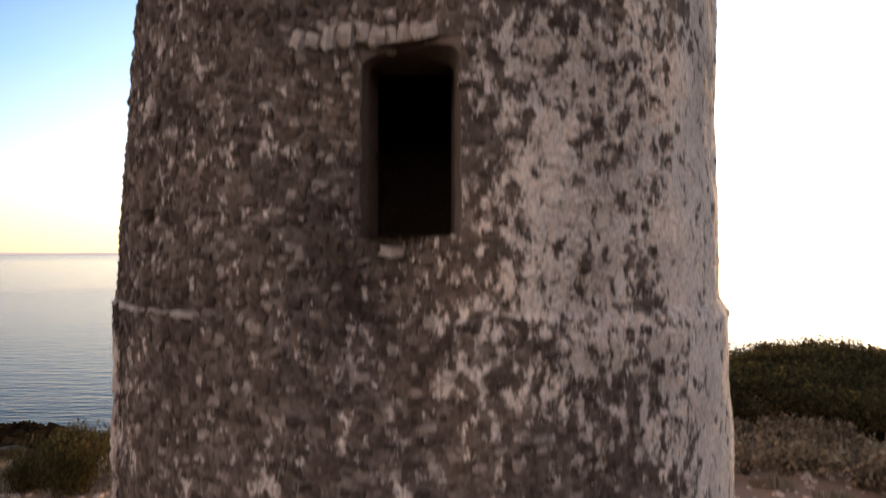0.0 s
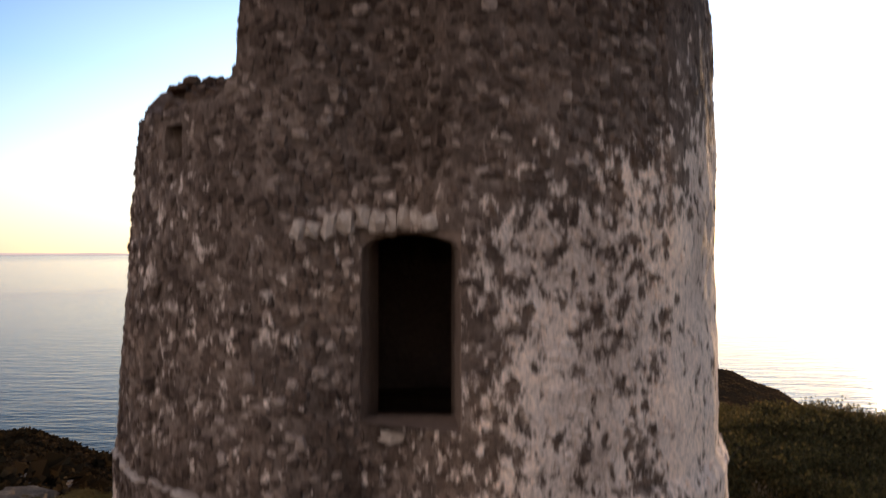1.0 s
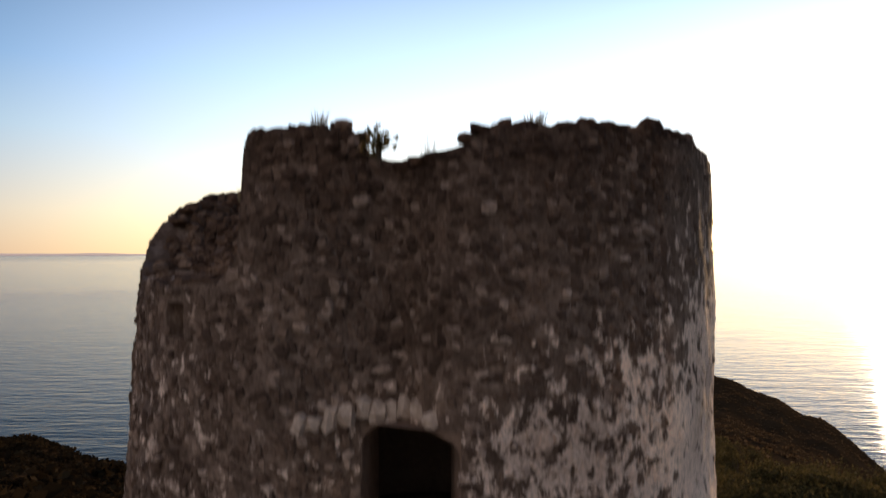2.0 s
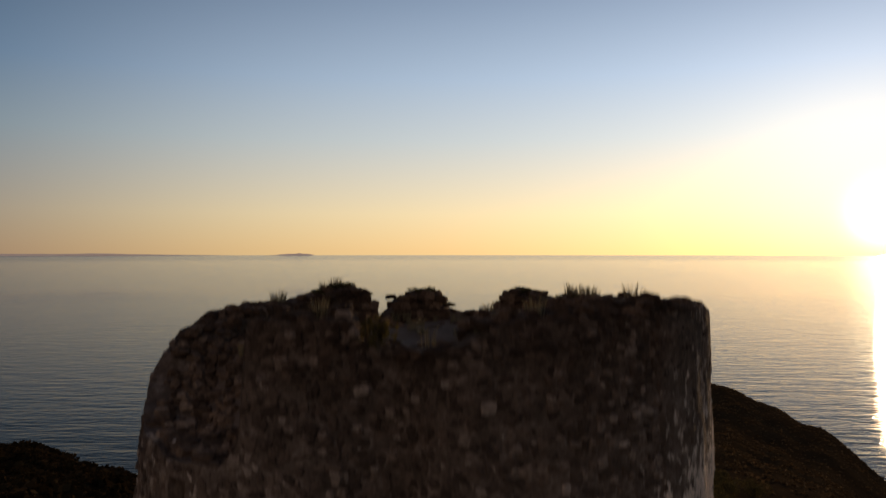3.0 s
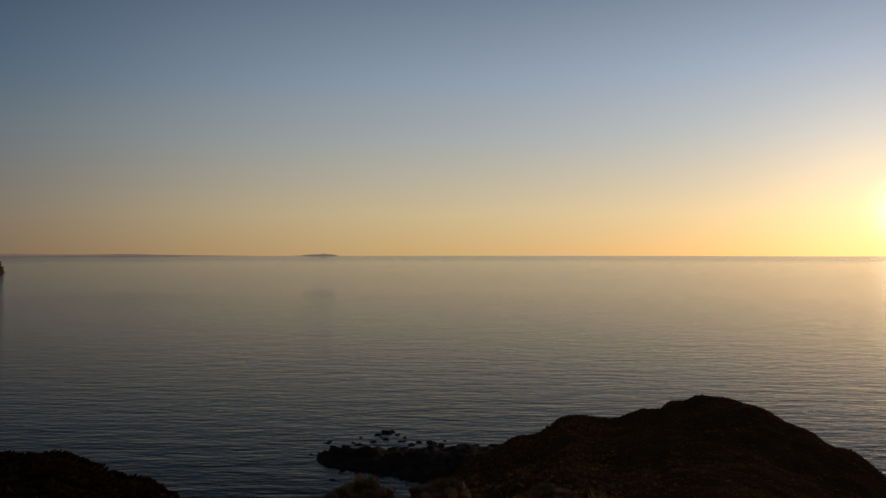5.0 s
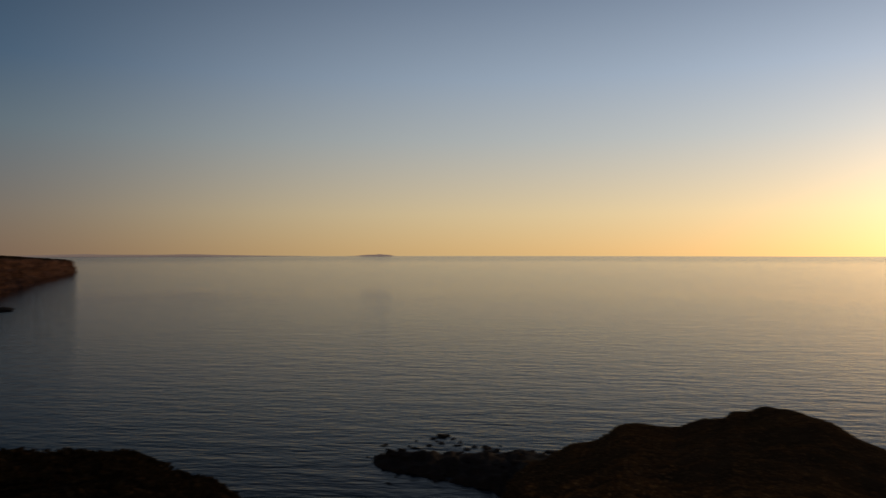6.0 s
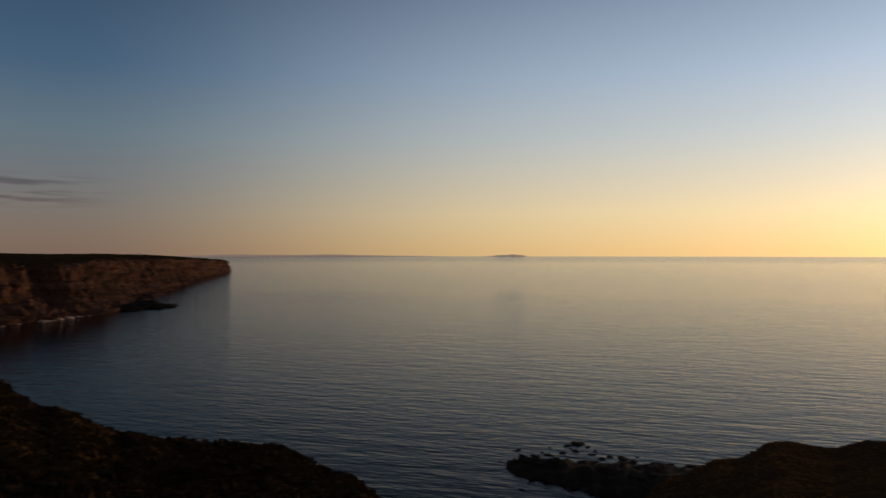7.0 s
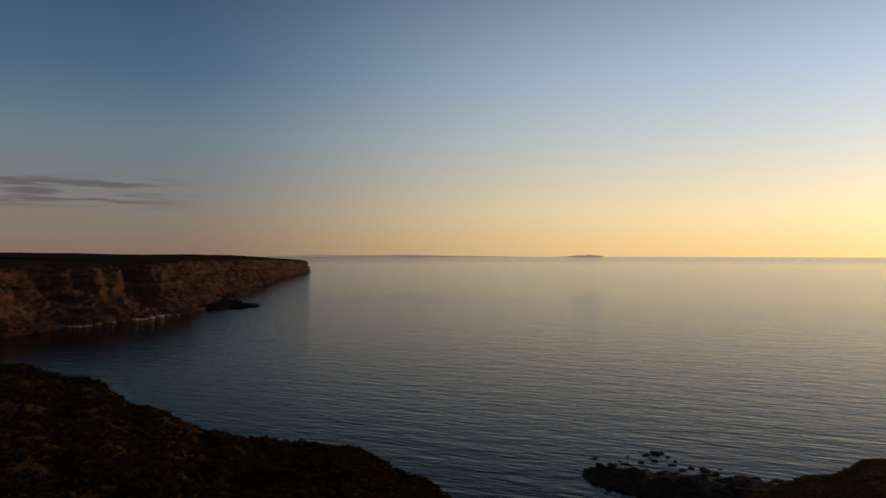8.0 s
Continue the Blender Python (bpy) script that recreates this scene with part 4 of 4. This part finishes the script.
# ---- shore rocks ----
def shore_rock(seed, mat):
    """A broken rock: a few angular blocks grown together."""
    rnd = random.Random(seed)
    bm = bmesh.new()
    for k in range(4):
        mid = Vector((rnd.uniform(-0.7, 0.7), rnd.uniform(-0.5, 0.5), rnd.uniform(-0.2, 0.15))) * (k > 0)
        size = rnd.uniform(0.5, 0.9) if k else 1.0
        pts = []
        for _ in range(22):
            d = Vector((rnd.gauss(0, 1), rnd.gauss(0, 1), rnd.gauss(0, 0.8))).normalized() * rnd.uniform(0.7, 1.0)
            d.z = min(d.z, rnd.uniform(0.35, 0.75))
            pts.append(bm.verts.new(mid + d * size))
        hull = bmesh.ops.convex_hull(bm, input=pts)
        bmesh.ops.delete(bm, geom=[v for v in hull["geom_interior"] if isinstance(v, bmesh.types.BMVert)], context="VERTS")
    me = bpy.data.meshes.new("shore_rock")
    bm.to_mesh(me)
    bm.free()
    me.materials.append(mat)
    return me


def scatter_rocks():
    rnd = random.Random(4)
    dark = [shore_rock(i, rock_mat) for i in range(5)]
    pale = [shore_rock(20 + i, pale_rock_mat) for i in range(3)]
    # degrees, distance, size, height
    near = [(-6.3, 322, 3.4, 2.2), (-7.0, 318, 2.2, 1.3), (-5.5, 317, 2.0, 1.2), (-8.4, 314, 1.4, 0.7), (-4.9, 312, 2.0, 0.9), (-9.6, 299, 2.4, 2.2), (-10.6, 294, 2.4, 1.5), (-11.6, 290, 2.2, 1.2),
            (-12.3, 291, 1.2, 0.6), (-8.6, 302, 2.2, 1.2), (-7.4, 306, 2.0, 1.2), (-6.4, 309, 2.4, 1.4), (-5.2, 306, 2.2, 1.2), (-2.8, 302, 2.8, 2.6), (-2.0, 299, 2.4, 2.0), (-3.8, 304, 2.0, 1.2), (-0.6, 298, 2.2, 1.4),
            (-10.2, 288, 2.6, 1.4), (-9.2, 282, 2.2, 1.2), (-8.0, 290, 2.6, 1.3), (-4.4, 300, 2.4, 1.3), (-9.0, 306, 1.5, 0.8), (-6.8, 313, 1.5, 0.8), (0.6, 299, 2.0, 1.2), (2.0, 299, 2.4, 1.6)]
    for _ in range(55):
        k = rnd.random()
        near.append((1.0 - 12.6 * k, 268 + 17 * k + rnd.gauss(0, 1) * (17 - 8 * k), rnd.uniform(0.8, 2.4), rnd.uniform(0.4, 0.9)))
    for i, (az, r, s, h) in enumerate(near):
        ob = new("shore_rock", dark[i % 5])
        x, y = EYE_X + r * math.sin(radians(az)), EYE_Y + r * math.cos(radians(az))
        ob.matrix_basis = pose(x, y, max(SEA, land_height(x, y)) - 0.1, 0, 0, rnd.uniform(0, 360)) @ Matrix.Diagonal((s * 1.2, s * rnd.uniform(0.6, 1), h * 0.8, 1))
        tagged(ob, "dark wave-worn rock at the water's edge", "rock", "rocks off the spit")
    far = [(-38.1, 1185, 24, 8), (-37.6, 1212, 16, 6), (-39.0, 1170, 26, 13), (-39.4, 1155, 22, 11), (-38.6, 1165, 22, 10), (-37.2, 1600, 18, 5), (-36.8, 1640, 12, 4), (-37.5, 1560, 20, 6)]
    far += [(az, lerp_table(az, CLIFF)[0] - back, 26, 13) for az, back in ((-39.8, 14), (-40.2, 8), (-40.7, 6), (-39.5, 24))]
    for i, (az, r, s, h) in enumerate(far):
        ob = new("shore_rock", dark[i % 5])
        ob.matrix_basis = pose(EYE_X + r * math.sin(radians(az)), EYE_Y + r * math.cos(radians(az)), SEA, 0, 0, 40 + rnd.uniform(-20, 20)) @ Matrix.Diagonal((s, s * 0.5, h, 1))
        tagged(ob, "low reddish reef at the foot of the cliff", "rock", "reefs under the cliff")
    for i in range(22):
        f = i / 21
        az = -50.5 + 7.2 * f + rnd.uniform(-0.15, 0.15)
        r = lerp_table(az, CLIFF)[0] - rnd.uniform(2, 10)
        s = rnd.uniform(3.2, 6.4) * (1.3 if 0.6 < f < 0.9 else 0.7)
        ob = new("boulder", pale[i % 3])
        ob.matrix_basis = pose(EYE_X + r * math.sin(radians(az)), EYE_Y + r * math.cos(radians(az)), SEA + 0.5, 0, 0, rnd.uniform(0, 360)) @ Matrix.Diagonal((s, s * 0.7, s * 0.45, 1))
        tagged(ob, "pale fallen boulder at the foot of the cliff", "boulder", "boulders under the cliff")


scatter_rocks()


def scatter_outcrop():
    """Bare brown rocks that break through the scrub of the near slope."""
    rnd = random.Random(41)
    kinds = [shore_rock(60 + i, outcrop_mat) for i in range(4)]
    for i in range(34):
        az, r = rnd.uniform(-36, -26), rnd.uniform(24, 62)
        x, y = EYE_X + r * math.sin(radians(az)), EYE_Y + r * math.cos(radians(az))
        w = rnd.uniform(0.4, 1.3) * (0.6 + r / 60)
        ob = new("outcrop_rock", kinds[i % 4])
        ob.matrix_basis = pose(x, y, land_height(x, y) - 0.05 * w, 0, 0, rnd.uniform(0, 360)) @ Matrix.Diagonal((w, w * rnd.uniform(0.6, 0.9), w * rnd.uniform(0.3, 0.5), 1))
        tagged(ob, "weathered brown rock outcrop among low scrub", "rock", "outcrops on the slope")


scatter_outcrop()


def scatter_gravel():
    rnd = random.Random(17)
    items = []
    for _ in range(420):
        az, r = (rnd.uniform(19, 36) if rnd.random() < 0.6 else rnd.uniform(-38, -22)), rnd.uniform(10.5, 17)
        x, y = EYE_X + r * math.sin(radians(az)), EYE_Y + r * math.cos(radians(az))
        if math.hypot(x, y) < 4.6:
            continue
        w = rnd.uniform(0.04, 0.16) * (2.2 if rnd.random() < 0.06 else 1)
        items.append((rnd.randrange(14), pose(x, y, land_height(x, y), rnd.uniform(-15, 15), rnd.uniform(-15, 15), rnd.uniform(0, 360)) @ Matrix.Diagonal((w, w * rnd.uniform(0.6, 1), w * 0.6, 1))))
    return tagged(new("gravel", joined(items, "gravel", rubble_mat)), "loose stones on the bare earth by the tower", "stones", kind="stuff")


scatter_gravel()

# ---- the tower's stones ----
near_stones, rest_stones = build_stones()
shapes = [joined([(k, Matrix.Identity(4))], "stone", stone_mat) for k in range(14)]
for k, m in near_stones:
    ob = part("stone", shapes[k], tower)
    ob.matrix_local = m
part("rubble", joined(rest_stones, "rubble", rubble_mat), tower, "brown and grey rubble facing", "stuff")
part("rim_rubble", joined(build_rim_stones(), "rim_rubble", dark_rim_mat), tower, "loose stones of the broken rim", "stuff")
